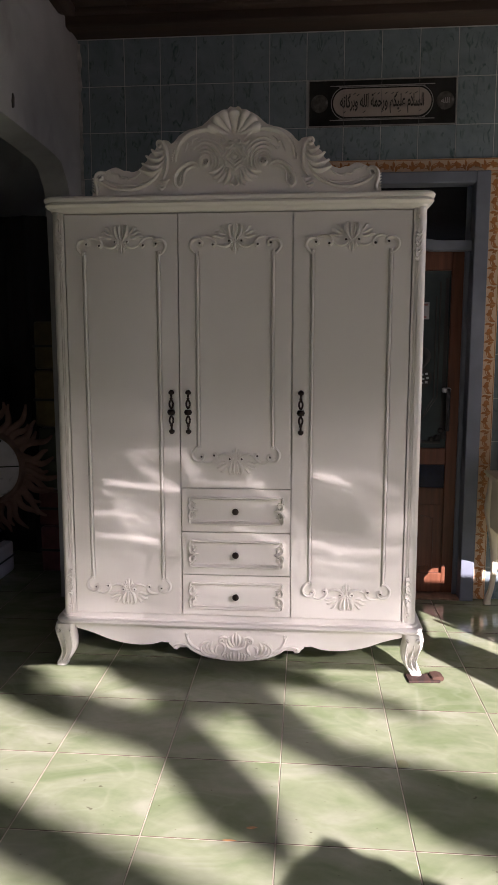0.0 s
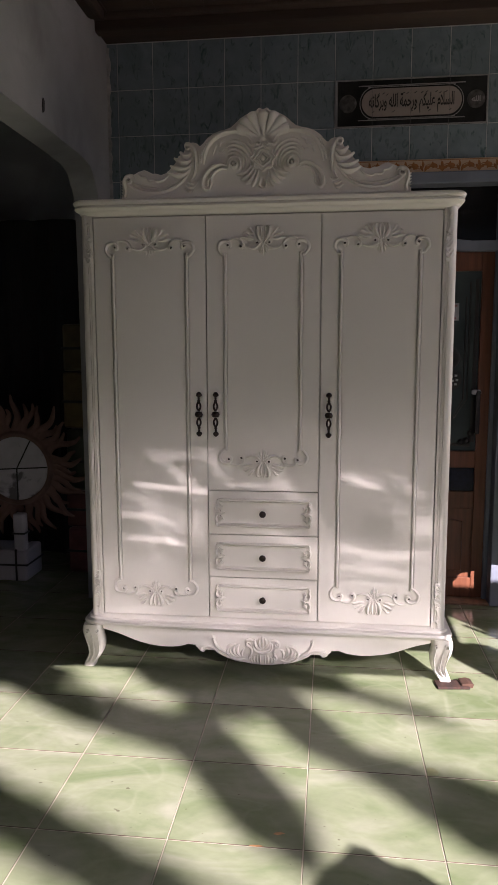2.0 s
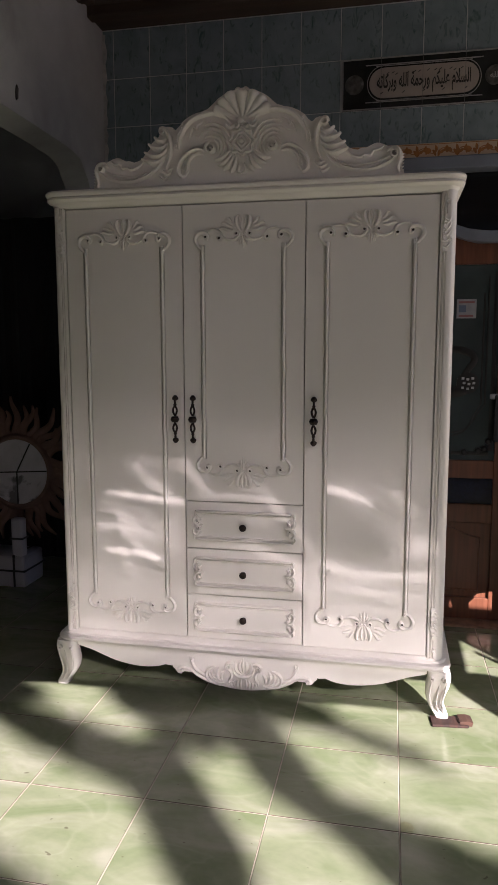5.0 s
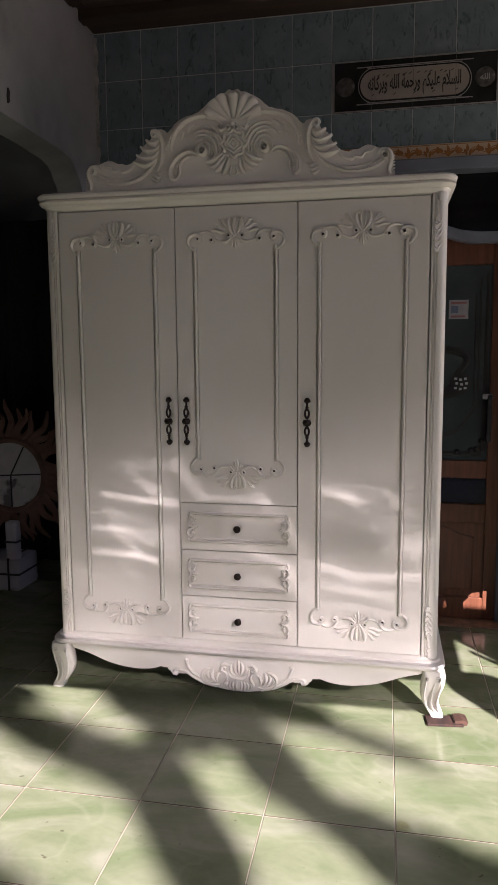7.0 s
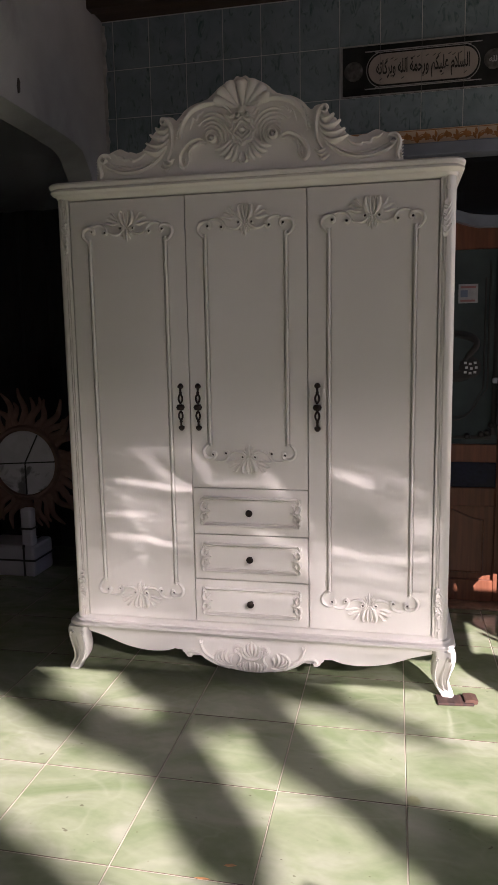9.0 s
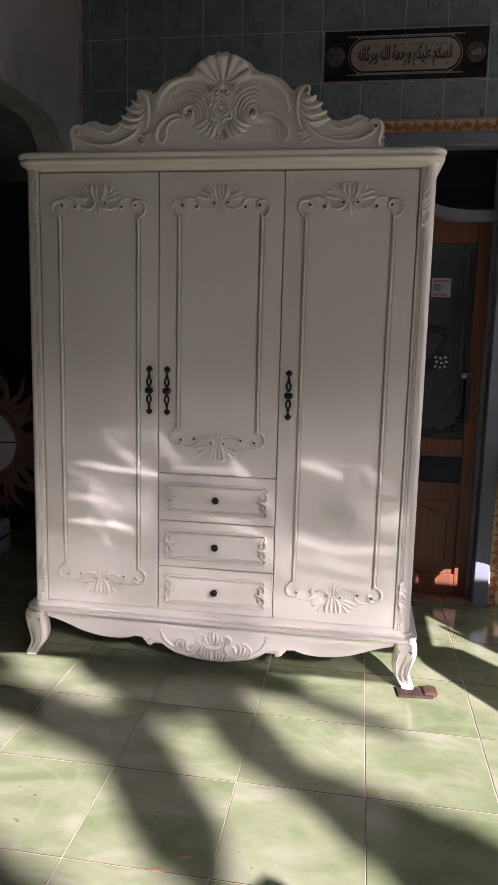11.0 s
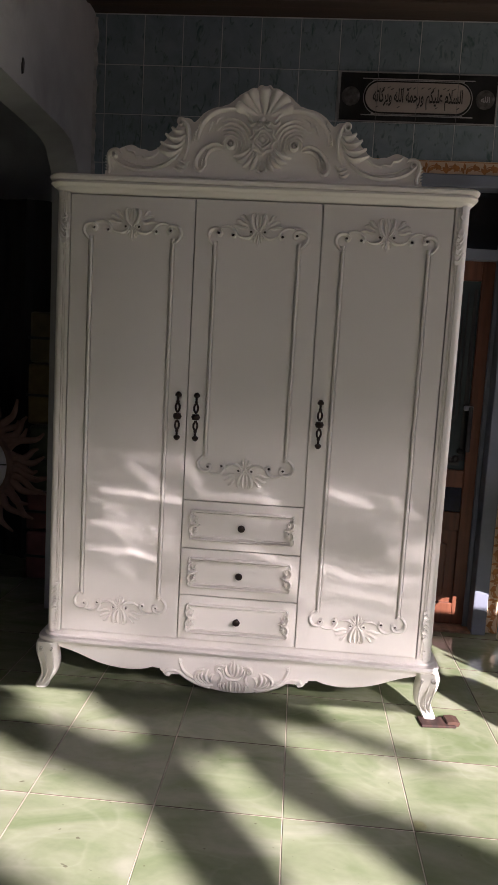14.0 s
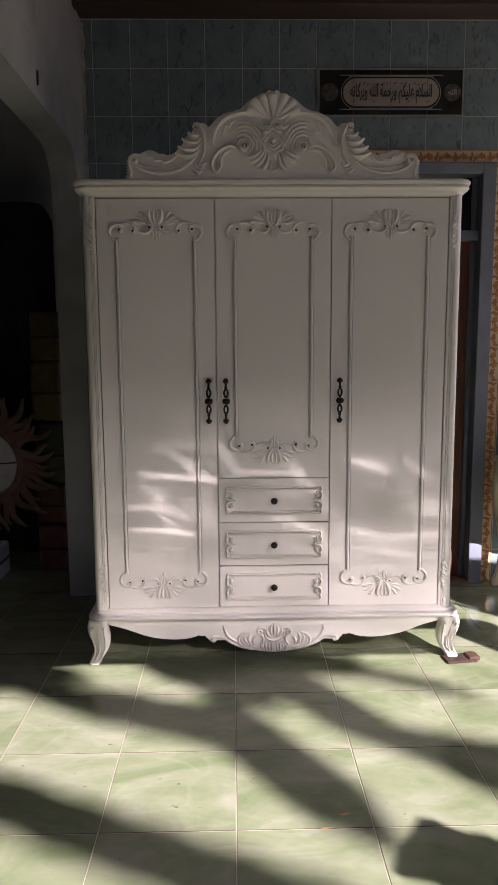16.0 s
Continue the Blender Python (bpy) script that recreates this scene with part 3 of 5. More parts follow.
part("cornice", rounded_slab(HB, 0.0, 0.57, [(-0.004, 1.989), (0.004, 1.993), (0.010, 2.000), (0.014, 2.010), (0.024, 2.014), (0.030, 2.022), (0.028, 2.030), (0.024, 2.033), (0.032, 2.038), (0.034, 2.047), (0.028, 2.055)], 0.06), WHITE, wardrobe, smooth=True)
part("base_rail", rounded_slab(HB, 0.0, 0.57, [(0.014, 0.188), (0.034, 0.192), (0.040, 0.202), (0.036, 0.211), (0.022, 0.216), (0.020, 0.224), (0.006, 0.230), (-0.004, 0.236)], 0.06), WHITE, wardrobe, smooth=True)


def corner_post():
    """A half-round corner column with two grooves beside the doors."""
    bm = bmesh.new()
    prof = [(HD + 0.003, 0.02), (HD + 0.003, -0.001), (HD + 0.008, -0.003), (HD + 0.012, -0.003), (HD + 0.013, 0.002), (HD + 0.016, 0.002), (HD + 0.017, -0.004),
            (HD + 0.021, -0.004), (HD + 0.022, 0.002), (HD + 0.025, 0.002), (HD + 0.026, -0.004), (HD + 0.034, -0.004)]
    for i in range(1, 8):
        a = math.pi / 2 * i / 7
        prof.append((HD + 0.034 + (HB + 0.006 - HD - 0.034) * math.sin(a), -0.004 + 0.05 * (1 - math.cos(a))))
    prof.append((HB + 0.006, 0.1))
    lo, hi = ([bm.verts.new((x + (dx if x > HD + 0.03 else 0), y, z)) for x, y in prof] for z, dx in ((0.225, 0.003), (1.998, -0.002)))
    for i in range(len(prof) - 1):
        bm.faces.new((lo[i], lo[i + 1], hi[i + 1], hi[i]))
    return bm


part("corner_post", corner_post(), WHITE, wardrobe, smooth=True)
part("corner_post", mirror_x(corner_post()), WHITE, wardrobe, smooth=True)


RELIEF = 1.7        # how far the carving stands proud


# carving: scrolls, eyes and leaves laid on the plane y = 0, facing -y
def eye(bm, x, z, r, y=0.0, hole=True):
    """A scroll's end: a small turned button with a dished middle."""
    prof = [(r, 0.0), (r, -r * 0.85), (r * 0.86, -r * 1.15), (r * 0.68, -r * 1.1), (r * 0.6, -r * 0.05), (r * 0.05, 0.0)] if hole else [(r, 0.0), (r * 0.9, -r * 0.4), (r * 0.5, -r * 0.75), (r * 0.1, -r * 0.85)]
    k = len(bm.faces)
    lathe(prof, "y", 10, bm, (x, y, z))
    if hole:      # the hole's depth shade is painted on its bottom
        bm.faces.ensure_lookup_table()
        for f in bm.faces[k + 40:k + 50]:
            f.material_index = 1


def stroke(bm, pts, radii, depth=0.6, y=0.0, steps=5, sides=6):
    bead(spline([(p[0], p[1]) for p in pts], steps), radii, y, depth * RELIEF, bm, sides)


def blade(bm, x, z, ang, length, width, bend=0.0, depth=0.5, y=0.0):
    """A leaf lobe: a tapering, slightly bent rib."""
    a = radians(ang)
    d, n = Vector((math.cos(a), math.sin(a))), Vector((-math.sin(a), math.cos(a)))
    o = Vector((x, z))
    pts = [o + d * (length * t) + n * (bend * length * t * t) for t in (0, 0.25, 0.5, 0.75, 1)]
    stroke(bm, pts, [width * 0.35, width * 0.85, width, width * 0.7, width * 0.12], depth, y, 3)


def door_carving():
    """The palmette with C-scrolls on a door panel, tip of the drop leaf at the origin, upward."""
    bm = bmesh.new()
    # corner scroll over the moulding, then two smaller scrolls towards the middle
    stroke(bm, [(-0.160, -0.004), (-0.176, 0.006), (-0.189, 0.026), (-0.185, 0.047), (-0.170, 0.058), (-0.150, 0.058), (-0.138, 0.046), (-0.141, 0.034), (-0.151, 0.034)], [0.004, 0.006, 0.0075, 0.008, 0.0075, 0.007, 0.006, 0.004], 0.75)
    eye(bm, -0.149, 0.042, 0.0085); eye(bm, -0.160, 0.000, 0.0075)
    stroke(bm, [(-0.150, 0.060), (-0.132, 0.067), (-0.112, 0.068), (-0.094, 0.060), (-0.083, 0.043), (-0.088, 0.028), (-0.098, 0.030)], [0.002, 0.005, 0.006, 0.0065, 0.006, 0.005, 0.003], 0.75)
    eye(bm, -0.094, 0.036, 0.009)
    stroke(bm, [(-0.082, 0.042), (-0.060, 0.030), (-0.036, 0.029), (-0.017, 0.042), (-0.017, 0.057), (-0.029, 0.060)], [0.003, 0.005, 0.007, 0.006, 0.005, 0.003], 0.75)
    eye(bm, -0.026, 0.051, 0.008)
    # side leaf of three parted, round-ended lobes
    for pts, w in ((((-0.040, 0.066), (-0.060, 0.066), (-0.080, 0.073), (-0.096, 0.069)), 0.0066), (((-0.040, 0.077), (-0.056, 0.082), (-0.072, 0.092), (-0.085, 0.089)), 0.0064), (((-0.038, 0.088), (-0.048, 0.097), (-0.056, 0.109), (-0.068, 0.109)), 0.0060)):
        stroke(bm, pts, [0.002, w * 0.9, w, w * 0.85, w * 0.4], 0.75, 0, 4)
    # tulip: two curling petals a side with a cleft between them
    stroke(bm, [(-0.004, 0.052), (-0.018, 0.070), (-0.026, 0.092), (-0.026, 0.112), (-0.017, 0.118), (-0.014, 0.108)], [0.003, 0.0075, 0.0085, 0.0065, 0.004, 0.002], 0.85)
    stroke(bm, [(-0.003, 0.060), (-0.008, 0.080), (-0.009, 0.102), (-0.004, 0.121)], [0.002, 0.0052, 0.0055, 0.002], 0.85)
    # drop leaf of three lobes
    blade(bm, -0.006, 0.040, 222, 0.026, 0.0058, 0.1, 0.75)
    blade(bm, -0.005, 0.036, 246, 0.030, 0.0058, 0.1, 0.75)
    mirrored(bm)
    blade(bm, 0, 0.046, 270, 0.048, 0.0062, 0, 0.85)
    return bm


CARVING = mesh_of(door_carving(), "carving")
CARVING.materials.append(WHITE)
CARVING.materials.append(HOLESHADE)
CARVING.shade_smooth()
CARVING.set_sharp_from_angle(angle=radians(34))


def panel_mould(z0, z1):
    """One upright of the panel moulding: a tall half-round bead on a thin fillet."""
    bm = bmesh.new()
    stroke(bm, [(0, z0), (0, (z0 + z1) / 2), (0, z1)], [0.0064, 0.0064, 0.0064], 0.8, 0, 2, 8)
    return bm


def door_slab(half, z0, z1, lo, hi):
    """A door leaf with a narrow sunk line added along both sides of each upright of its moulding, so the shaded edge
    reads dark.
    """
    xs = [-half, -0.1715, -0.1665, -0.1538, -0.1508, 0.1485, 0.1535, 0.1662, 0.1692, half]
    zs = [z0, lo, hi, z1]
    bm = bmesh.new()
    g = [[bm.verts.new((x, 0, z)) for x in xs] for z in zs]
    sunk, rim = [], [g[0][i] for i in range(len(xs))] + [r[-1] for r in g[1:]] + [g[-1][i] for i in range(len(xs) - 2, -1, -1)] + [r[0] for r in g[-2:0:-1]]
    for j in range(3):
        for i in range(len(xs) - 1):
            f = bm.faces.new((g[j][i], g[j][i + 1], g[j + 1][i + 1], g[j + 1][i]))
            if j == 1 and i % 2 == 1:
                sunk.append(f)
    deep = bmesh.ops.extrude_face_region(bm, geom=sunk)["geom"]
    bmesh.ops.translate(bm, vec=(0, 0.009, 0), verts=[v for v in deep if isinstance(v, bmesh.types.BMVert)])
    bmesh.ops.delete(bm, geom=[f for f in sunk if f.is_valid], context="FACES_ONLY")
    back = [bm.verts.new((v.co.x, 0.02, v.co.z)) for v in rim]
    for i in range(len(rim)):
        k = (i + 1) % len(rim)
        bm.faces.new((rim[k], rim[i], back[i], back[k]))
    bm.faces.new(back)
    return bm


def handle_mesh():
    """Antique pull: a turned boss, two open lozenges and spade ends on a back post."""
    bm = bmesh.new()
    lathe([(0.004, -0.012), (0.013, -0.011), (0.018, 0.0), (0.013, 0.011), (0.004, 0.012)], "z", 12, bm, (0, -0.022, 0))
    lathe([(0.008, 0.0), (0.006, -0.02)], "y", 10, bm)
    for s in (-1, 1):
        for side in (-1, 1):
            path = spline([(0.0, s * 0.014), (side * 0.0070, s * 0.028), (side * 0.0070, s * 0.042), (0, s * 0.055)], 4)
            bead(path, [0.004, 0.0042, 0.004], -0.020, 1.0, bm, 5)
        lathe([(0.004, s * 0.053), (0.0075, s * 0.058), (0.004, s * 0.064), (0.005, s * 0.07), (0.004, s * 0.078)], "z", 8, bm, (0, -0.018, 0))
        lathe([(0.004, s * 0.074), (0.013, s * 0.080), (0.0125, s * 0.087), (0.005, s * 0.096)], "z", 10, bm, (0, -0.014, 0))
        lathe([(0.004, 0.0), (0.004, -0.014)], "y", 8, bm, (0, 0, s * 0.083))
    return bm


def knob_mesh():
    bm = lathe([(0.008, 0.0), (0.006, -0.004), (0.0055, -0.012), (0.012, -0.017), (0.015, -0.022), (0.013, -0.027), (0.006, -0.030)], "y", 16)
    return bm


GAP = 0.0022
HANDLE = mesh_of(handle_mesh(), "handle")
HANDLE.materials.append(IRON)
HANDLE.shade_smooth()
for cx, half, zb, hx in ((-(HD + HC) / 2, (HD - HC) / 2, Z0, -0.276), (0.0, HC, 0.819, -0.203), ((HD + HC) / 2, (HD - HC) / 2, Z0, 0.280)):
    lo = 0.995 if zb > 0.5 else 0.395
    door = part("door", door_slab(half - GAP, zb + GAP, Z1 - GAP, lo, 1.832), WHITE, wardrobe, at=(cx, 0, 0))
    for s in (-1, 1):
        m = part("moulding", panel_mould(lo, 1.832), WHITE, door, smooth=True, at=pose(s * 0.160, 0, 0) @ Matrix.Diagonal((1, 1, 1, 1)))
    part("carving", CARVING, None, door, at=pose(0, 0, 1.820) @ Matrix.Diagonal((1, 1.15, 1, 1)))
    part("carving", CARVING, None, door, at=pose(0, 0, lo + 0.006) @ Matrix.Diagonal((1, 1.15, -1, 1)))
    part("handle", HANDLE, None, door, "antique bronze pull handle", at=(hx - cx, 0, 1.154))


def drawer_end():
    """Carved bracket at one end of a drawer panel."""
    bm = bmesh.new()
    stroke(bm, [(0.0, 0.060), (-0.006, 0.050), (-0.004, 0.040), (0.010, 0.036)], [0.003, 0.005, 0.005, 0.003], 0.8)
    stroke(bm, [(0.004, 0.044), (-0.008, 0.026), (-0.002, 0.008), (0.014, 0.004), (0.018, 0.014)], [0.004, 0.006, 0.006, 0.005, 0.003], 0.8)
    eye(bm, 0.014, 0.011, 0.006)
    for a, ln in ((20, 0.022), (55, 0.020), (-10, 0.016)):
        blade(bm, 0.006, 0.020, a, ln, 0.005, 0.2, 0.8)
    g = bmesh.ops.duplicate(bm, geom=bm.verts[:] + bm.edges[:] + bm.faces[:])["geom"]
    for v in g:
        if isinstance(v, bmesh.types.BMVert):
            v.co.z = -v.co.z
    blade(bm, 0.004, 0, 0, 0.03, 0.006, 0, 0.8)
    return bm


DEND = mesh_of(drawer_end(), "carving")
DEND.materials.append(WHITE)
DEND.materials.append(HOLESHADE)
DEND.shade_smooth()
DEND.set_sharp_from_angle(angle=radians(34))
tops = (0.819, 0.6215, 0.4265, Z0)
KNOB = mesh_of(knob_mesh(), "knob")
KNOB.materials.append(IRON)
KNOB.shade_smooth()
for a, b in zip(tops, tops[1:]):
    zc = (a + b) / 2
    drawer = part("drawer", box(-HC + GAP, HC - GAP, 0, 0.02, b - zc + GAP, a - zc - GAP, 0.002, 2), WHITE, wardrobe, at=(0, 0, zc))
    bm = bmesh.new()
    for s in (-1, 1):
        stroke(bm, [(-0.195, s * 0.058), (0, s * 0.058), (0.195, s * 0.058)], [0.005, 0.005], 1.6, 0, 2)
        stroke(bm, [(-0.185, s * 0.049), (0, s * 0.049), (0.185, s * 0.049)], [0.0026, 0.0026], 2.0, 0, 2)
    part("moulding", bm, WHITE, drawer, smooth=True)
    part("carving", DEND, None, drawer, at=Matrix.Translation((-0.200, 0, 0)) @ Matrix.Diagonal((1, 2.2, 1, 1)))
    part("carving", DEND, None, drawer, at=pose(0.200, 0, 0) @ Matrix.Diagonal((-1, 2.2, 1, 1)))
    part("knob", KNOB, None, drawer, "round antique bronze knob")


# apron with its serpentine lower edge
def apron():
    half = spline([(0.735, 0.168), (0.66, 0.148), (0.56, 0.112), (0.46, 0.096), (0.38, 0.100), (0.325, 0.116), (0.300, 0.108), (0.288, 0.086), (0.272, 0.076), (0.256, 0.088), (0.235, 0.094), (0.18, 0.072), (0.11, 0.046), (0.05, 0.034), (0.0, 0.031)], 4)
    low = [(p.x, p.y) for p in half] + [(-p.x, p.y) for p in half[-2::-1]]
    return plate([(-0.735, 0.195), (0.735, 0.195)] + low, -0.012, 0.03, 0.005, 2)


part("apron", apron(), WHITE, wardrobe, smooth=True)


def apron_carving():
    """A tulip between C-scrolls over a fluted bowl, an oval leaf and a trumpet-shaped arm at each side."""
    bm = bmesh.new()
    # arm that opens into two lobes, down to the rim scroll
    stroke(bm, [(0.222, 0.146), (0.213, 0.122), (0.196, 0.100), (0.165, 0.082), (0.140, 0.072)], [0.006, 0.0065, 0.006, 0.005, 0.003], 0.8)
    blade(bm, 0.219, 0.140, 62, 0.020, 0.006, 0.2, 0.8); blade(bm, 0.221, 0.140, 118, 0.020, 0.006, -0.2, 0.8)
    stroke(bm, [(0.262, 0.088), (0.276, 0.092), (0.270, 0.104), (0.244, 0.106), (0.220, 0.098), (0.196, 0.080), (0.150, 0.058), (0.095, 0.042)], [0.008, 0.009, 0.006, 0.005, 0.005, 0.005, 0.005, 0.003], 0.8)
    # oval leaf with curling lobes
    stroke(bm, [(0.120, 0.122), (0.142, 0.116), (0.158, 0.098), (0.156, 0.076), (0.136, 0.058), (0.108, 0.050), (0.082, 0.056)], [0.003, 0.006, 0.0065, 0.006, 0.006, 0.005, 0.003], 0.8)
    for pts, w in ((((0.098, 0.064), (0.112, 0.082), (0.114, 0.104), (0.104, 0.122)), 0.0075), (((0.108, 0.062), (0.126, 0.080), (0.132, 0.098), (0.126, 0.112)), 0.0065), (((0.090, 0.066), (0.094, 0.084), (0.088, 0.100), (0.078, 0.104)), 0.0065), (((0.116, 0.060), (0.136, 0.072), (0.146, 0.086), (0.145, 0.098)), 0.005)):
        stroke(bm, pts, [0.002, w, w, 0.002], 0.8, 0, 4)
    # C-scroll
    stroke(bm, [(0.036, 0.140), (0.056, 0.146), (0.072, 0.136), (0.072, 0.120), (0.060, 0.114), (0.050, 0.100), (0.052, 0.082), (0.062, 0.066), (0.058, 0.050)], [0.003, 0.006, 0.007, 0.006, 0.005, 0.006, 0.006, 0.005, 0.003], 0.8)
    eye(bm, 0.062, 0.128, 0.0085)
    # tulip and the line of its bowl
    for pts, w in ((((0.004, 0.100), (0.014, 0.120), (0.016, 0.142), (0.008, 0.160)), 0.0070), (((0.008, 0.098), (0.026, 0.112), (0.034, 0.130), (0.032, 0.148)), 0.0070)):
        stroke(bm, pts, [0.002, w, w, 0.002], 0.8, 0, 4)
    stroke(bm, [(0.044, 0.128), (0.040, 0.106), (0.024, 0.090), (0.0, 0.086)], [0.003, 0.0045, 0.005, 0.005], 0.9)
    # flutes of the bowl
    for k in range(4):
        stroke(bm, [(0.010 + 0.0125 * k, 0.078 - 0.004 * k), (0.012 + 0.014 * k, 0.058), (0.010 + 0.012 * k, 0.037 + 0.001 * k)], [0.003, 0.0058, 0.003], 0.8, 0, 4)
    mirrored(bm)
    stroke(bm, [(0, 0.104), (0, 0.128), (0, 0.150), (0, 0.168)], [0.003, 0.0065, 0.007, 0.002], 0.8, 0, 4)
    return bm


part("carving", apron_carving(), WHITE, wardrobe, smooth=True, at=pose(0, -0.011, 0) @ Matrix.Diagonal((1, 1.5, 1, 1)))


def cabriole(h=0.192):
    """A short cabriole leg with a raised rib down the knee, its foot turned out; the outer side is +x."""
    bm = bmesh.new()
    rows = [tuple(p) for p in spline([(0.0, 0.016, 0.052, 0.060), (0.012, 0.014, 0.052, 0.060), (0.028, 0.005, 0.056, 0.057), (0.058, -0.009, 0.064, 0.055), (0.095, -0.009, 0.080, 0.060), (0.125, -0.003, 0.090, 0.068), (0.165, 0.003, 0.088, 0.074), (h, 0.0, 0.084, 0.076)], 3)]
    rings = []
    for z, o, w, d in rows:
        ring = []
        for i in range(16):
            a = 2 * math.pi * i / 16
            c, s = math.cos(a), math.sin(a)
            ring.append(bm.verts.new((o + 0.5 * w * math.copysign(abs(c) ** 0.55, c), -o * 0.8 + 0.5 * d * math.copysign(abs(s) ** 0.55, s), z)))
        rings.append(ring)
    for a, b in zip(rings, rings[1:]):
        for i in range(16):
            bm.faces.new((a[i], a[(i + 1) % 16], b[(i + 1) % 16], b[i]))
    bm.faces.new(rings[0][::-1]); bm.faces.new(rings[-1])
    for f in (-0.62, 0.10, 0.66):      # raised lines that follow the leg's sweep
        path = spline([(o + f * 0.5 * w * (1 - 0.25 * (f == 0.10) * z / h), z) for z, o, w, d in rows[1:-3:2]], 3)
        bead(path, [0.0026, 0.0034, 0.0038, 0.0030], -0.0335, 1.6, bm, 5)
    eye(bm, 0.018, 0.165, 0.010, -0.036)
    eye(bm, -0.026, 0.165, 0.008, -0.036)
    return bm


for s, y in ((1, -0.004), (-1, -0.004), (1, 0.50), (-1, 0.50)):
    part("leg", cabriole(), WHITE, wardrobe, smooth=True, at=pose(s * 0.778, y, 0) @ Matrix.Diagonal((s, 1, 1, 1)))


def post_carving(h):
    """An acanthus leaf on the corner post, a turned ring below it and a drop above."""
    bm = bmesh.new()
    plate([(-0.016, 0.192), (0.012, 0.196), (0.018, 0.184), (0.019, 0.140), (0.016, 0.106), (0.005, 0.102), (0.017, 0.090), (0.018, 0.074), (0.007, 0.064), (0.003, 0.048), (-0.003, 0.062), (-0.017, 0.074), (-0.007, 0.088), (-0.018, 0.098), (-0.021, 0.118), (-0.013, 0.130), (-0.021, 0.150), (-0.013, 0.160), (-0.020, 0.180)], -0.009, 0.004, 0.003, 2, bm)
    for k in range(5):
        z = 0.176 - 0.021 * k
        stroke(bm, [(-0.016, z - 0.004), (-0.006, z + 0.002), (0.006, z - 0.010), (0.014, z - 0.026)], [0.002, 0.0042, 0.0042, 0.0015], 0.9, -0.008)
    stroke(bm, [(-0.012, 0.078), (0.0, 0.084), (0.012, 0.078)], [0.002, 0.004, 0.002], 0.9, -0.008)
    eye(bm, 0.0, 0.018, 0.010, -0.001)
    eye(bm, -0.010, 0.120, 0.0055, -0.008); eye(bm, 0.010, 0.150, 0.0055, -0.008)
    lathe([(0.001, -0.017), (0.006, -0.010), (0.007, 0.0), (0.004, 0.010), (0.001, 0.016)], "z", 8, bm, (0.0, -0.002, h))
    return bm


for s in (1, -1):
    part("carving", post_carving(0.235), WHITE, wardrobe, smooth=True, at=pose(s * (HB - 0.030), 0.004, 0.245, 0, 0, s * 24) @ Matrix.Diagonal((s, 1, 1, 1)))
    part("carving", post_carving(0.235), WHITE, wardrobe, smooth=True, at=pose(s * (HB - 0.032), 0.004, 1.975, 0, 0, s * 24) @ Matrix.Diagonal((s, 1, -1, 1)))


# crown
def crown_board():
    half = [(0.600, 2.056), (0.588, 2.07), (0.590, 2.10), (0.580, 2.135), (0.556, 2.148), (0.530, 2.160), (0.498, 2.172), (0.470, 2.160), (0.440, 2.149), (0.405, 2.156), (0.372, 2.180), (0.352, 2.222), (0.322, 2.238), (0.314, 2.262), (0.296, 2.275), (0.272, 2.270), (0.258, 2.252), (0.240, 2.280), (0.210, 2.302), (0.175, 2.316), (0.130, 2.322), (0.108, 2.350), (0.070, 2.374), (0.036, 2.386), (0.0, 2.396)]
    pts = spline(half, 3)
    low = [(p.x, p.y) for p in pts] + [(-p.x, p.y) for p in pts[-2::-1]]
    return plate(low, -0.012, 0.022, 0.005, 2)


crown = part("crown", crown_board(), WHITE, wardrobe, "carved crest board with shell and scrolling leaves", smooth=True)


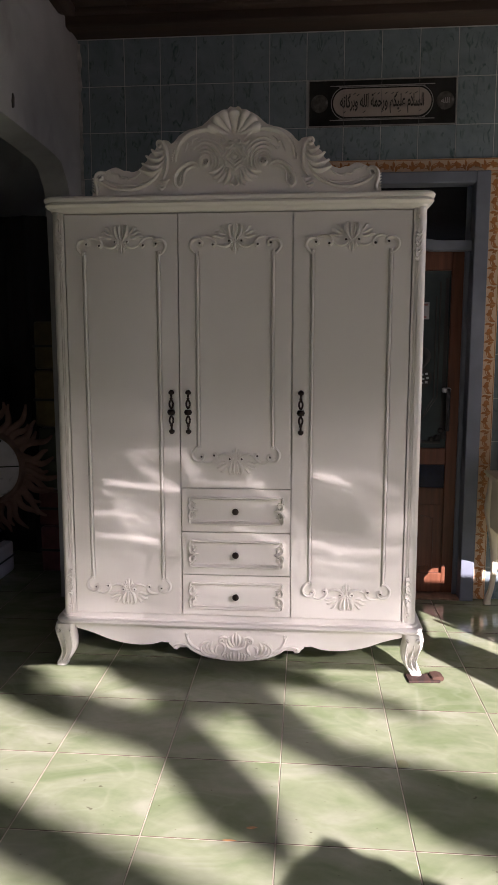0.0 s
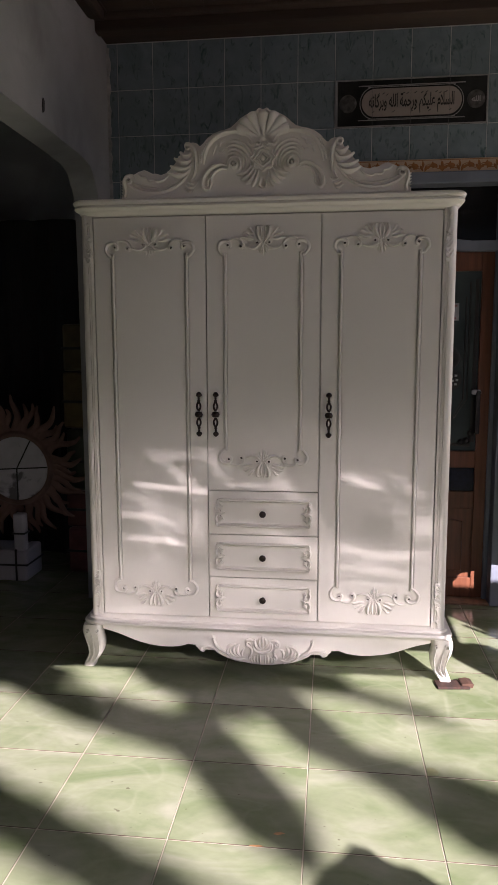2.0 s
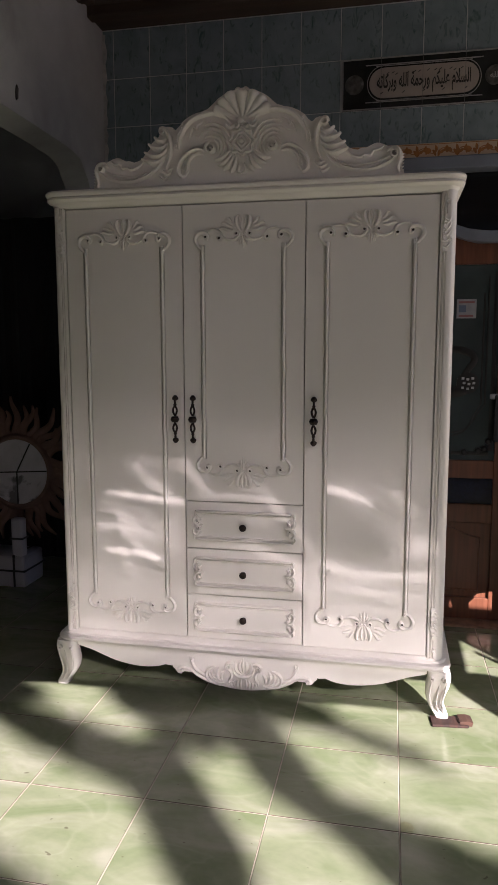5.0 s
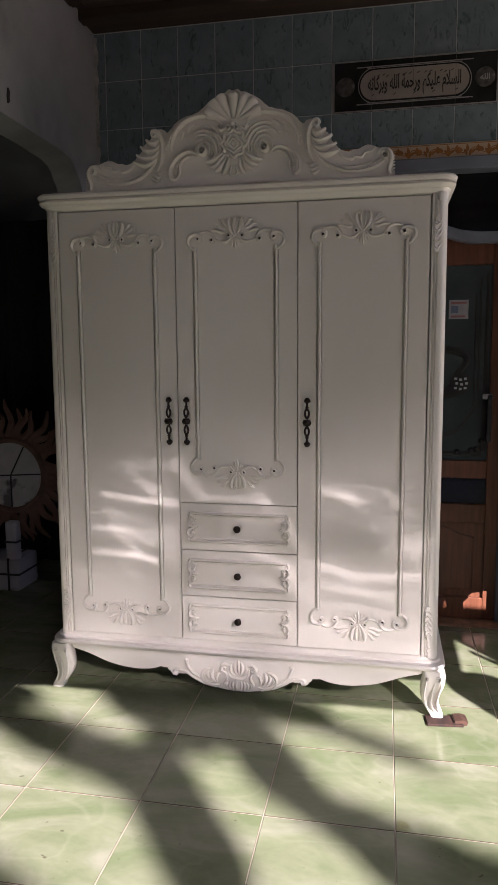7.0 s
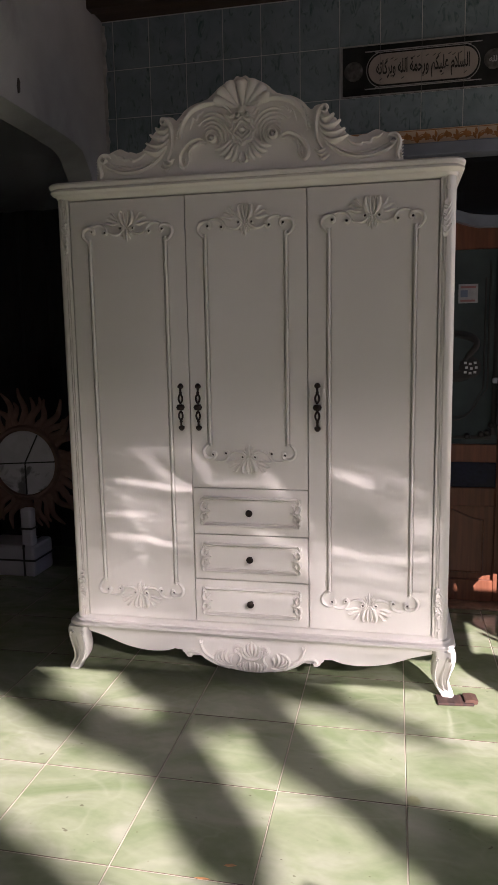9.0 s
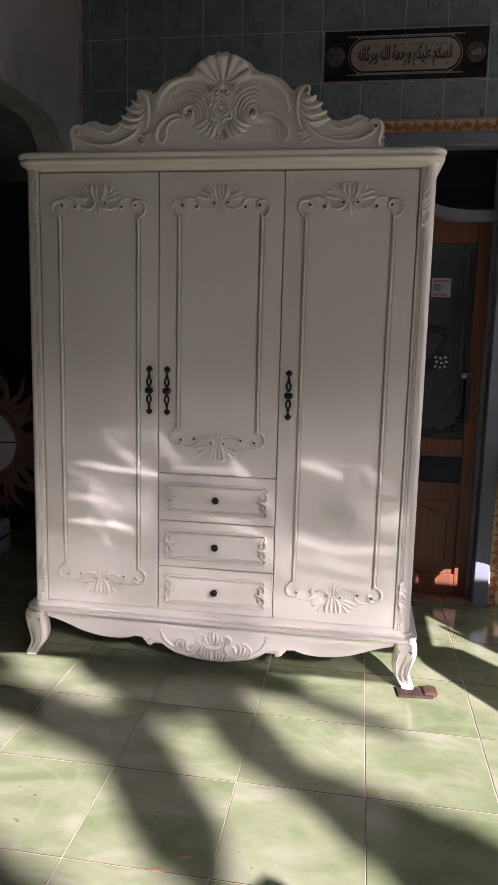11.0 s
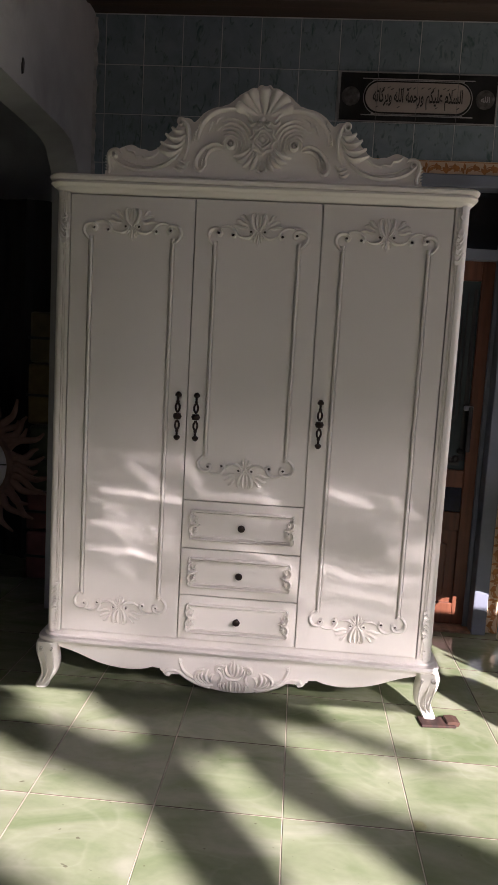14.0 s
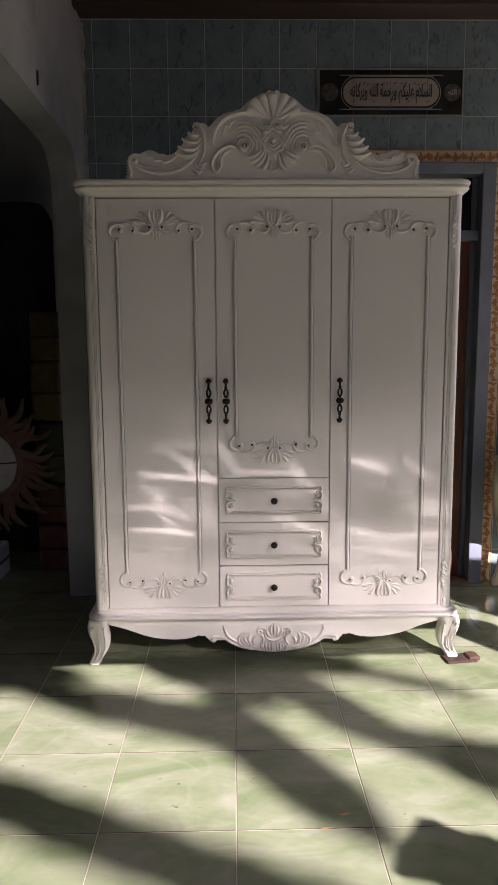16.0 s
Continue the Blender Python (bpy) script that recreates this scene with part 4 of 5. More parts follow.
def crown_carving():
    bm = bmesh.new()
    # shell: flutes that widen outwards, dark between them
    for a, ln in ((66, 0.106), (43, 0.108), (21, 0.108)):
        d = Vector((math.cos(radians(a)), math.sin(radians(a))))
        o = Vector((0.008, 2.284))
        pts = [o + d * (ln * t) for t in (0.12, 0.35, 0.6, 0.82, 0.95, 1.0)]
        stroke(bm, pts, [0.003, 0.010, 0.0165, 0.0215, 0.019, 0.008], 0.42, 0, 3, 8)
    # volute eye, the nested crescents that wrap it, and the flat band over them
    eye(bm, 0.118, 2.180, 0.018)
    lathe([(0.004, 0.0), (0.0075, -0.012), (0.003, -0.018)], "y", 8, bm, (0.118, 0, 2.180))
    for r0, a0, a1, w in ((0.030, -40, 240, 0.005), (0.044, 45, 235, 0.0055), (0.058, 52, 225, 0.006), (0.073, 58, 205, 0.0065), (0.089, 66, 172, 0.0065)):
        pts = [(0.120 + r0 * 0.92 * math.cos(radians(a)), 2.184 + r0 * math.sin(radians(a))) for a in range(a0, a1 + 1, 15)]
        stroke(bm, pts, [0.002, w, w, w, w * 0.8, 0.002], 0.8, 0, 2)
    stroke(bm, [(0.040, 2.268), (0.066, 2.296), (0.105, 2.309), (0.150, 2.306), (0.190, 2.292), (0.222, 2.262), (0.240, 2.225), (0.246, 2.186)], [0.004, 0.007, 0.009, 0.010, 0.010, 0.009, 0.008, 0.004], 0.7)
    stroke(bm, [(0.150, 2.282), (0.172, 2.270), (0.178, 2.256), (0.190, 2.262), (0.198, 2.244), (0.206, 2.222)], [0.002, 0.004, 0.004, 0.004, 0.004, 0.002], 1.0)
    stroke(bm, [(0.158, 2.246), (0.170, 2.234), (0.184, 2.238)], [0.002, 0.004, 0.002], 1.0)
    for i in range(10):
        eye(bm, 0.228 + 0.0285 * math.sin(i * 0.16), 2.272 - 0.0090 * i, 0.0048, -0.006, False)
    # arched bands that drop to a small scroll
    stroke(bm, [(0.148, 2.176), (0.170, 2.184), (0.196, 2.178), (0.226, 2.158), (0.246, 2.128), (0.248, 2.098), (0.234, 2.084), (0.218, 2.092)], [0.004, 0.007, 0.008, 0.008, 0.008, 0.008, 0.007, 0.004], 0.8)
    stroke(bm, [(0.150, 2.164), (0.176, 2.166), (0.198, 2.154), (0.211, 2.132), (0.212, 2.108), (0.222, 2.092)], [0.003, 0.006, 0.006, 0.006, 0.005, 0.003], 0.8)
    for i in range(8):
        eye(bm, 0.207 + 0.020 * math.sin(i * 0.22), 2.164 - 0.0085 * i, 0.0042, -0.004, False)
    # ear: a scroll over four curling lobes
    stroke(bm, [(0.300, 2.118), (0.284, 2.150), (0.278, 2.190), (0.282, 2.232), (0.298, 2.262), (0.316, 2.266), (0.322, 2.254)], [0.004, 0.007, 0.008, 0.009, 0.009, 0.008, 0.004], 0.8)
    eye(bm, 0.310, 2.252, 0.012)
    for lobe in (((0.294, 2.236), (0.306, 2.222), (0.326, 2.222), (0.344, 2.238)), ((0.292, 2.216), (0.310, 2.196), (0.340, 2.196), (0.368, 2.214)), ((0.294, 2.194), (0.316, 2.170), (0.350, 2.168), (0.385, 2.184)), ((0.300, 2.170), (0.326, 2.146), (0.358, 2.144), (0.396, 2.160))):
        stroke(bm, lobe, [0.003, 0.009, 0.011, 0.004], 0.8)
        stroke(bm, [(x + 0.004, z - 0.010) for x, z in lobe[:3]], [0.002, 0.004, 0.002], 1.0)
    for k in range(3):
        stroke(bm, [(0.272 + 0.008 * k, 2.120 - 0.016 * k), (0.290 + 0.008 * k, 2.108 - 0.014 * k), (0.312 + 0.008 * k, 2.118 - 0.012 * k)], [0.003, 0.007, 0.003], 0.9)
    # long double sweep to the end scroll
    stroke(bm, [(0.304, 2.160), (0.330, 2.126), (0.372, 2.096), (0.430, 2.080), (0.490, 2.082), (0.540, 2.100), (0.566, 2.122)], [0.003, 0.006, 0.007, 0.007, 0.007, 0.007, 0.004], 0.8)
    stroke(bm, [(0.320, 2.150), (0.352, 2.118), (0.400, 2.098), (0.450, 2.096), (0.500, 2.104), (0.542, 2.122)], [0.002, 0.004, 0.005, 0.005, 0.005, 0.003], 0.8)
    stroke(bm, [(0.390, 2.150), (0.412, 2.130), (0.440, 2.122), (0.452, 2.130), (0.476, 2.128), (0.486, 2.142), (0.508, 2.146), (0.522, 2.160)], [0.002, 0.005, 0.005, 0.004, 0.005, 0.004, 0.005, 0.002], 0.9)
    eye(bm, 0.560, 2.128, 0.013)
    stroke(bm, [(0.534, 2.138), (0.546, 2.150), (0.566, 2.148), (0.580, 2.134), (0.582, 2.110), (0.574, 2.080), (0.580, 2.062)], [0.003, 0.006, 0.008, 0.008, 0.008, 0.008, 0.005], 0.8)
    for i in range(6):
        blade(bm, 0.584, 2.068 + 0.011 * i, 20, 0.014, 0.003, 0.1, 1.0)
    # bowl of feathers below the rosette
    for (x0, z0), (x1, z1), (x2, z2) in (((0.040, 2.176), (0.074, 2.146), (0.110, 2.142)), ((0.036, 2.168), (0.062, 2.132), (0.094, 2.122)), ((0.030, 2.160), (0.048, 2.120), (0.074, 2.104)), ((0.020, 2.156), (0.030, 2.112), (0.046, 2.092))):
        stroke(bm, [(x0, z0), (x1, z1), (x2, z2)], [0.003, 0.0095, 0.010, 0.003], 0.7, 0, 4)
    stroke(bm, [(0.006, 2.128), (0.012, 2.108), (0.014, 2.094), (0.0, 2.086)], [0.003, 0.006, 0.007, 0.004], 0.8)
    # rosette petals and the little bow over it
    for r0, w, lobes, turn in ((0.045, 0.0062, 8, 0.0), (0.030, 0.0058, 4, 0.6), (0.0175, 0.005, 4, 0.0)):
        ring = [(r0 * (1 + 0.11 * math.cos(lobes * t + turn)) * math.sin(t), 2.202 - r0 * (1 + 0.11 * math.cos(lobes * t + turn)) * math.cos(t)) for t in [math.pi * k / 16 for k in range(17)]]
        stroke(bm, ring, [w, w], 0.8, 0, 2)
    stroke(bm, [(0.004, 2.252), (0.024, 2.262), (0.044, 2.254), (0.056, 2.262), (0.060, 2.272)], [0.003, 0.006, 0.005, 0.006, 0.003], 0.9)
    eye(bm, 0.017, 2.258, 0.010, -0.004)
    mirrored(bm)
    stroke(bm, [(0, 2.292), (0, 2.32), (0, 2.35), (0, 2.375), (0, 2.388)], [0.004, 0.012, 0.020, 0.025, 0.010], 0.36, 0, 3, 8)
    stroke(bm, [(-0.032, 2.374), (-0.016, 2.390), (0, 2.384), (0.016, 2.390), (0.032, 2.374)], [0.004, 0.007, 0.005, 0.007, 0.004], 0.7)
    lathe([(0.009, 0.0), (0.0085, -0.012), (0.003, -0.015)], "y", 12, bm, (0, 0, 2.202))
    lathe([(0.012, 0.0), (0.011, -0.014), (0.003, -0.016)], "y", 10, bm, (0, 0, 2.272))
    return bm


part("carving", crown_carving(), WHITE, crown, smooth=True, at=pose(0, -0.011, 0) @ Matrix.Diagonal((1, 1.75, 1, 1)))

# ---- wooden shim under the wardrobe's foot ----
shim = tagged(part("wood_shim", box(-0.07, 0.068, -0.038, 0.036, 0, 0.010, 0.003), material("striped_offcut", (0.030, 0.013, 0.008), 0.8, vary=0.7, scale=14, stretch=(5, 0.6, 1), bump=0.3), at=pose(WX + 0.82, 2.945, 0, 0, 0, 6)), "short brown striped wood offcut under the wardrobe foot", "wood offcut")

part("chip", plate([(-0.02, 0), (0.03, 0.002), (0.034, 0.016), (0.012, 0.022), (-0.016, 0.019)], -0.03, 0.028, 0.002), material("raw_wood_chip", (0.055, 0.026, 0.015), 0.8, vary=0.4, scale=20), shim, "lighter splintered end", at=(0.052, 0.004, 0))

# ---- dressing table ----
VX, VY = 1.395, 3.68
vanity = empty("dressing_table", VX, VY, 0, "cream painted dressing table with carved flowers and oval mirror", "dressing table")
VH, VD, VT = 0.42, 0.248, 0.745


def table_leg():
    """A tall cabriole leg; +x is outwards, -y forwards."""
    bm = bmesh.new()
    rows = [(0.0, 0.010, 0.040), (0.03, 0.008, 0.034), (0.10, -0.006, 0.028), (0.22, -0.014, 0.034), (0.36, -0.008, 0.046), (0.48, 0.006, 0.060), (0.56, 0.010, 0.070), (0.64, 0.004, 0.066), (0.727, 0.0, 0.058)]
    pts = spline(rows, 4)
    rings = []
    for z, o, w in pts:
        ring = []
        for i in range(12):
            a = 2 * math.pi * i / 12
            c, s = math.cos(a), math.sin(a)
            ring.append(bm.verts.new((o + 0.5 * w * math.copysign(abs(c) ** 0.6, c), -o + 0.5 * w * math.copysign(abs(s) ** 0.6, s), z)))
        rings.append(ring)
    for a, b in zip(rings, rings[1:]):
        for i in range(12):
            bm.faces.new((a[i], a[(i + 1) % 12], b[(i + 1) % 12], b[i]))
    bm.faces.new(rings[0][::-1]); bm.faces.new(rings[-1])
    return bm


for sx in (1, -1):
    for sy in (1, -1):
        part("leg", table_leg(), CREAM, vanity, smooth=True, at=pose(sx * (VH - 0.035), -sy * (VD - 0.035), 0) @ Matrix.Diagonal((sx, sy, 1, 1)))
part("side_panel", box(-VH + 0.012, -VH + 0.03, -VD + 0.05, VD - 0.05, 0.45, 0.73, 0.003), CREAM, vanity)
part("side_panel", box(VH - 0.03, VH - 0.012, -VD + 0.05, VD - 0.05, 0.45, 0.73, 0.003), CREAM, vanity)
part("back_panel", box(-VH + 0.05, VH - 0.05, VD - 0.03, VD - 0.015, 0.56, 0.73), CREAM, vanity)
half = spline([(VH - 0.05, 0.50), (0.30, 0.56), (0.20, 0.575), (0.10, 0.545), (0.0, 0.53)], 5)
part("front_apron", plate([(-VH + 0.05, 0.73), (VH - 0.05, 0.73)] + [(p.x, p.y) for p in half] + [(-p.x, p.y) for p in half[-2::-1]], -VD + 0.012, -VD + 0.03, 0.003), CREAM, vanity)
bm = box(-VH - 0.02, VH + 0.02, -VD - 0.025, VD, VT, VT + 0.014, 0.006, 3)
box(-VH - 0.008, VH + 0.008, -VD - 0.012, VD, VT - 0.018, VT, 0.006, 2, bm)
part("top", bm, CREAM, vanity, smooth=True)
for cx in (-0.27, 0.0, 0.27):
    d = part("drawer", box(-0.115, 0.115, -0.008, 0.006, -0.07, 0.055, 0.003, 2), CREAM, vanity, at=(cx, -VD + 0.012, 0.665))
    bm = bmesh.new()
    for i in range(9):
        blade(bm, 0.018 * math.cos(i * 0.7), 0.018 * math.sin(i * 0.7), i * 40, 0.030, 0.011, 0.5, 0.9)
        lathe([(0.011, 0.0), (0.0105, -0.008), (0.006, -0.010), (0.002, -0.006)], "y", 8, bm, (0.014 * math.cos(i * 0.7), 0, 0.014 * math.sin(i * 0.7)))
    eye(bm, 0, 0, 0.012, -0.004, False)
    part("carving", bm, CREAM, d, "carved flower wreath", smooth=True, at=(0, -0.008, 0))
for s in (-1, 1):
    bm = bmesh.new()
    for i in range(6):
        blade(bm, 0.004 * (-1) ** i, 0.53 + 0.032 * i, 70 if i % 2 else 110, 0.036, 0.010, 0.2, 1.0)
        eye(bm, 0.006 * (-1) ** i, 0.545 + 0.03 * i, 0.007, -0.004, False)
    part("carving", bm, CREAM, vanity, smooth=True, at=(s * (VH - 0.035), -VD + 0.001, 0))
    bm = bmesh.new()
    for i in range(4):
        blade(bm, -0.01 + 0.006 * i, 0.02 + 0.02 * i, 80 + 10 * i, 0.04, 0.008, 0.1, 0.9)
    part("foot_leaf", bm, CREAM, vanity, smooth=True, at=(s * (VH - 0.03), -VD - 0.004, 0))
# box of small drawers on the table, stepping up at each side
for s in (-1, 1):
    b = part("small_drawer_box", box(-0.12, 0.12, -0.10, 0.10, 0, 0.12, 0.003, 2), CREAM, vanity, at=(s * 0.24, 0.06, VT + 0.014))
    part("lid", box(-0.13, 0.13, -0.112, 0.10, 0.12, 0.136, 0.005, 2), CREAM, b)
    part("drawer_front", box(-0.10, 0.10, -0.108, -0.10, 0.015, 0.105, 0.003, 2), CREAM, b)
    part("knob", lathe([(0.004, 0), (0.004, -0.008), (0.009, -0.013), (0.007, -0.02), (0.002, -0.022)], "y", 10), material("nickel", (0.6, 0.58, 0.55), 0.25, 1.0), b, "small bright metal knob", at=(0, -0.108, 0.06))


def mirror_ring(cx, cz, rx, rz, w, y0):
    bm = bmesh.new()
    n, m = 48, 8
    rings = []
    for i in range(n):
        a = 2 * math.pi * i / n
        ring = []
        for j in range(m):
            b = 2 * math.pi * j / m
            o = w * math.cos(b)
            ring.append(bm.verts.new((cx + (rx + o) * math.cos(a), y0 + w * 0.6 * math.sin(b), cz + (rz + o) * math.sin(a))))
        rings.append(ring)
    for i in range(n):
        a, b = rings[i], rings[(i + 1) % n]
        for j in range(m):
            bm.faces.new((a[j], a[(j + 1) % m], b[(j + 1) % m], b[j]))
    return bm


MCZ = 1.28
MY = 0.14
mirror = part("mirror_frame", mirror_ring(0, MCZ, 0.18, 0.34, 0.026, MY), CREAM, vanity, "oval carved cream mirror frame", smooth=True)
bm = bmesh.new()
vs = [bm.verts.new((0.170 * math.cos(2 * math.pi * i / 48), MY - 0.004, MCZ + 0.330 * math.sin(2 * math.pi * i / 48))) for i in range(48)]
bm.faces.new(vs)
vb = [bm.verts.new((0.170 * math.cos(2 * math.pi * i / 48), MY + 0.012, MCZ + 0.330 * math.sin(2 * math.pi * i / 48))) for i in range(48)]
bm.faces.new(vb[::-1])
for i in range(48):
    bm.faces.new((vs[i], vb[i], vb[(i + 1) % 48], vs[(i + 1) % 48]))
mg = part("mirror_glass", bm, material("mirror_silver", (0.85, 0.86, 0.86), 0.03, 1.0, 0.01), mirror)


def mirror_bracket():
    """The left carved support of the mirror: a wide scrolled foot with a flower."""
    out = spline([(-0.318, 0.895), (-0.330, 0.925), (-0.318, 0.962), (-0.285, 0.990), (-0.256, 1.03), (-0.242, 1.08), (-0.242, 1.12), (-0.266, 1.145), (-0.252, 1.172), (-0.270, 1.205), (-0.24, 1.245), (-0.208, 1.24), (-0.198, 1.20), (-0.185, 1.12), (-0.14, 1.04), (-0.06, 1.0), (0.0, 0.99)], 4)
    return plate([(p.x, p.y) for p in out] + [(0.0, 0.895)], MY - 0.012, MY + 0.014, 0.005)


bm = mirror_bracket()
mirrored(bm)
bmesh.ops.remove_doubles(bm, verts=bm.verts, dist=0.0003)
stand = part("mirror_stand", bm, CREAM, vanity, smooth=True)
for s in (-1, 1):
    bm = bmesh.new()
    # rose with leaves
    for n, r, d in ((6, 0.021, 0.028), (4, 0.016, 0.013)):
        for i in range(n):
            t = 2 * math.pi * (i + 0.3 * d * 40) / n
            lathe([(r, 0.0), (r * 0.96, -0.010 - d * 0.1), (r * 0.7, -0.013), (r * 0.3, -0.006), (r * 0.05, -0.005)], "y", 10, bm, (0.03 + d * math.cos(t), -0.004 * (r < 0.02), d * math.sin(t)))
    eye(bm, 0.03, 0, 0.010, -0.012, False)
    for t in (140, 175, 205, 240, 285):
        blade(bm, 0.03 + 0.045 * math.cos(radians(t)), 0.045 * math.sin(radians(t)), t, 0.038, 0.011, 0.4, 0.9)
    # double curl at the top and the sweep down to the foot
    stroke(bm, [(-0.014, 0.165), (-0.032, 0.186), (-0.028, 0.226), (-0.004, 0.246), (0.022, 0.232), (0.022, 0.206), (0.006, 0.206)], [0.004, 0.008, 0.009, 0.009, 0.008, 0.006], 1.0)
    stroke(bm, [(0.004, 0.10), (-0.010, 0.128), (-0.028, 0.148), (-0.014, 0.176), (0.006, 0.166)], [0.005, 0.008, 0.008, 0.007, 0.004], 1.0)
    stroke(bm, [(0.012, 0.19), (0.006, 0.12), (-0.004, 0.07), (-0.026, 0.030), (-0.062, -0.002), (-0.088, -0.040), (-0.082, -0.072), (-0.056, -0.080), (-0.044, -0.060)], [0.004, 0.007, 0.007, 0.007, 0.008, 0.009, 0.009, 0.007], 0.9)
    stroke(bm, [(-0.070, -0.086), (-0.02, -0.080), (0.05, -0.086)], [0.006, 0.008, 0.005], 0.9)
    part("carving", bm, CREAM, stand, smooth=True, at=pose(s * 0.235, MY - 0.012, 0.99) @ Matrix.Diagonal((-s, 1, 1, 1)))

# ---- sun-shaped mirror, wrapped furniture and stacked packs in the side room ----
SX, SY, SZ = -2.01, 4.20, 0.69
sun_mirror = empty("sun_mirror", SX, SY, SZ, "brown carved sun-shaped wall mirror leaning on a wrapped bench", "mirror")
part("disc", lathe([(0.235, 0.012), (0.24, -0.01), (0.225, -0.028), (0.208, -0.03), (0.20, -0.012)], "y", 40), TERRA, sun_mirror, smooth=True)
part("paper", lathe([(0.205, -0.010), (0.205, -0.016)], "y", 40), material("mottled_paper", (0.46, 0.45, 0.47), 0.6, vary=0.12, scale=9, second=(0.13, 0.125, 0.13), second_at=(0.56, 0.62), second_scale=5, bump=0.4, bump_scale=20), sun_mirror, "white mottled paper over the mirror glass")
rnd = random.Random(4)
for i in range(44):
    a = 360 / 44 * i + rnd.uniform(-3, 3)
    ln = rnd.uniform(0.19, 0.25) if i % 2 else rnd.uniform(0.15, 0.21)
    bm = bmesh.new()
    pts = []
    for k in range(6):
        t = k / 5
        pts.append(Vector((0.225 + ln * t, 0.020 * math.sin(t * 6.0 + (i % 3) * 1.1))))
    bead(spline(pts, 3), [0.026, 0.025, 0.021, 0.016, 0.006], 0.0, 0.5, bm, 5)
    part("ray", bm, TERRA, sun_mirror, at=pose(0, 0, 0, 0, -a, 0))
for a, r0, r1 in ((3, -0.2, 0.2), (62, 0, 0.2), (270, 0, 0.2)):
    part("tape", box(r0, r1, -0.020, -0.015, -0.004, 0.004), TAPE, sun_mirror, "thin black tape strip", at=pose(0, 0, 0, 0, -a, 0))

bench = empty("wrapped_bench", -2.24, 4.16, 0, "low bench wrapped in white plastic with black tape", "bench")
part("seat", box(-0.55, 0.335, -0.12, 0.12, 0.0, 0.20, 0.02, 2), PLASTIC, bench)
part("post", box(0.25, 0.325, -0.115, -0.05, 0.19, 0.43, 0.015, 2), PLASTIC, bench)
for z in (0.10,):
    part("tape", box(-0.56, 0.341, -0.126, 0.126, z, z + 0.012, 0.003), TAPE, bench)
for x in (-0.30, -0.02, 0.26):
    part("tape", box(x, x + 0.012, -0.127, 0.126, 0.005, 0.206, 0.003), TAPE, bench)
part("tape", box(0.244, 0.331, -0.121, -0.044, 0.30, 0.312, 0.003), TAPE, bench)

packs = [((0.16, 0.06, 0.06), 0.30, "dull pink"), ((0.10, 0.03, 0.03), 0.24, "dark red"), ((0.045, 0.055, 0.035), 0.40, "dark green"), ((0.10, 0.075, 0.03), 0.36, "dull yellow"), ((0.08, 0.065, 0.03), 0.30, "dull yellow")]
z = 0.0
for col, h, word in packs:
    p = tagged(part("wrapped_box", box(-0.09, 0.09, -0.16, 0.16, 0, h - 0.006, 0.02, 2), material("wrap_" + word.replace(" ", "_"), col, 0.35, vary=0.3, scale=12, bump=0.6, bump_scale=12), at=pose(-1.62 - 0.02 * rnd.random(), 4.42, z, 0, 0, rnd.uniform(-4, 4))), word + " plastic-wrapped box in a dark stack", "box", "stacked boxes")
    part("strap", box(-0.094, 0.094, -0.166, 0.166, h * 0.45, h * 0.45 + 0.016, 0.003), TAPE, p)
    z += h
# one near-black sheet fills the black area beyond the arch
curtain = tagged(part("black_curtain", bmesh.new(), NEARBLACK), "near-black sheet across the dark side room", "curtain")
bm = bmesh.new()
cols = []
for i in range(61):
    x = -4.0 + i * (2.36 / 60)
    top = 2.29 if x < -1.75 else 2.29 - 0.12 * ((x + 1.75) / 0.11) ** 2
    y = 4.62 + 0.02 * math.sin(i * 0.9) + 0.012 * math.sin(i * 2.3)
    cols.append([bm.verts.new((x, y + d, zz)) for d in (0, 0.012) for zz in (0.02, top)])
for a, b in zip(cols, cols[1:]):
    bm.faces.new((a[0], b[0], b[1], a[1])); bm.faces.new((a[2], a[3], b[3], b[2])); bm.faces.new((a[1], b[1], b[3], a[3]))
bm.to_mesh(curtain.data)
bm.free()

# ---- things on the tiled wall ----
SG = (-0.035, 0.745, 2.603, 2.842)
sign = empty("calligraphy_panel", (SG[0] + SG[1]) / 2, WALLY - 0.004, (SG[2] + SG[3]) / 2, "black and cream tile panel with calligraphy set in the wall", "wall panel")
WTX_JOINT = -1.033 + 0.1978 * 7 - (SG[0] + SG[1]) / 2      # the wall's joints run on through the panel
sw, sh = (SG[1] - SG[0]) / 2, (SG[3] - SG[2]) / 2
BLACKTILE = material("black_glazed_tile", (0.022, 0.024, 0.024), 0.15, vary=0.5, scale=6)
INK = material("black_ink", (0.015, 0.013, 0.012), 0.3)
PALE = material("cream_glazed_tile", (0.36, 0.32, 0.285), 0.2, vary=0.1, scale=8)
GREYLINE = material("grey_line_glaze", (0.30, 0.30, 0.29), 0.3)
part("field", box(-sw, sw, -0.002, 0.009, -sh, sh), BLACKTILE, sign)


def frame_line(x0, x1, z0, z1, w, y, bm=None):
    bm = bm or bmesh.new()
    for a, b, c, d in ((x0, x1, z0, z0 + w), (x0, x1, z1 - w, z1), (x0, x0 + w, z0 + w, z1 - w), (x1 - w, x1, z0 + w, z1 - w)):
        box(a, b, y - 0.002, y + 0.001, c, d, 0, 1, bm)
    return bm


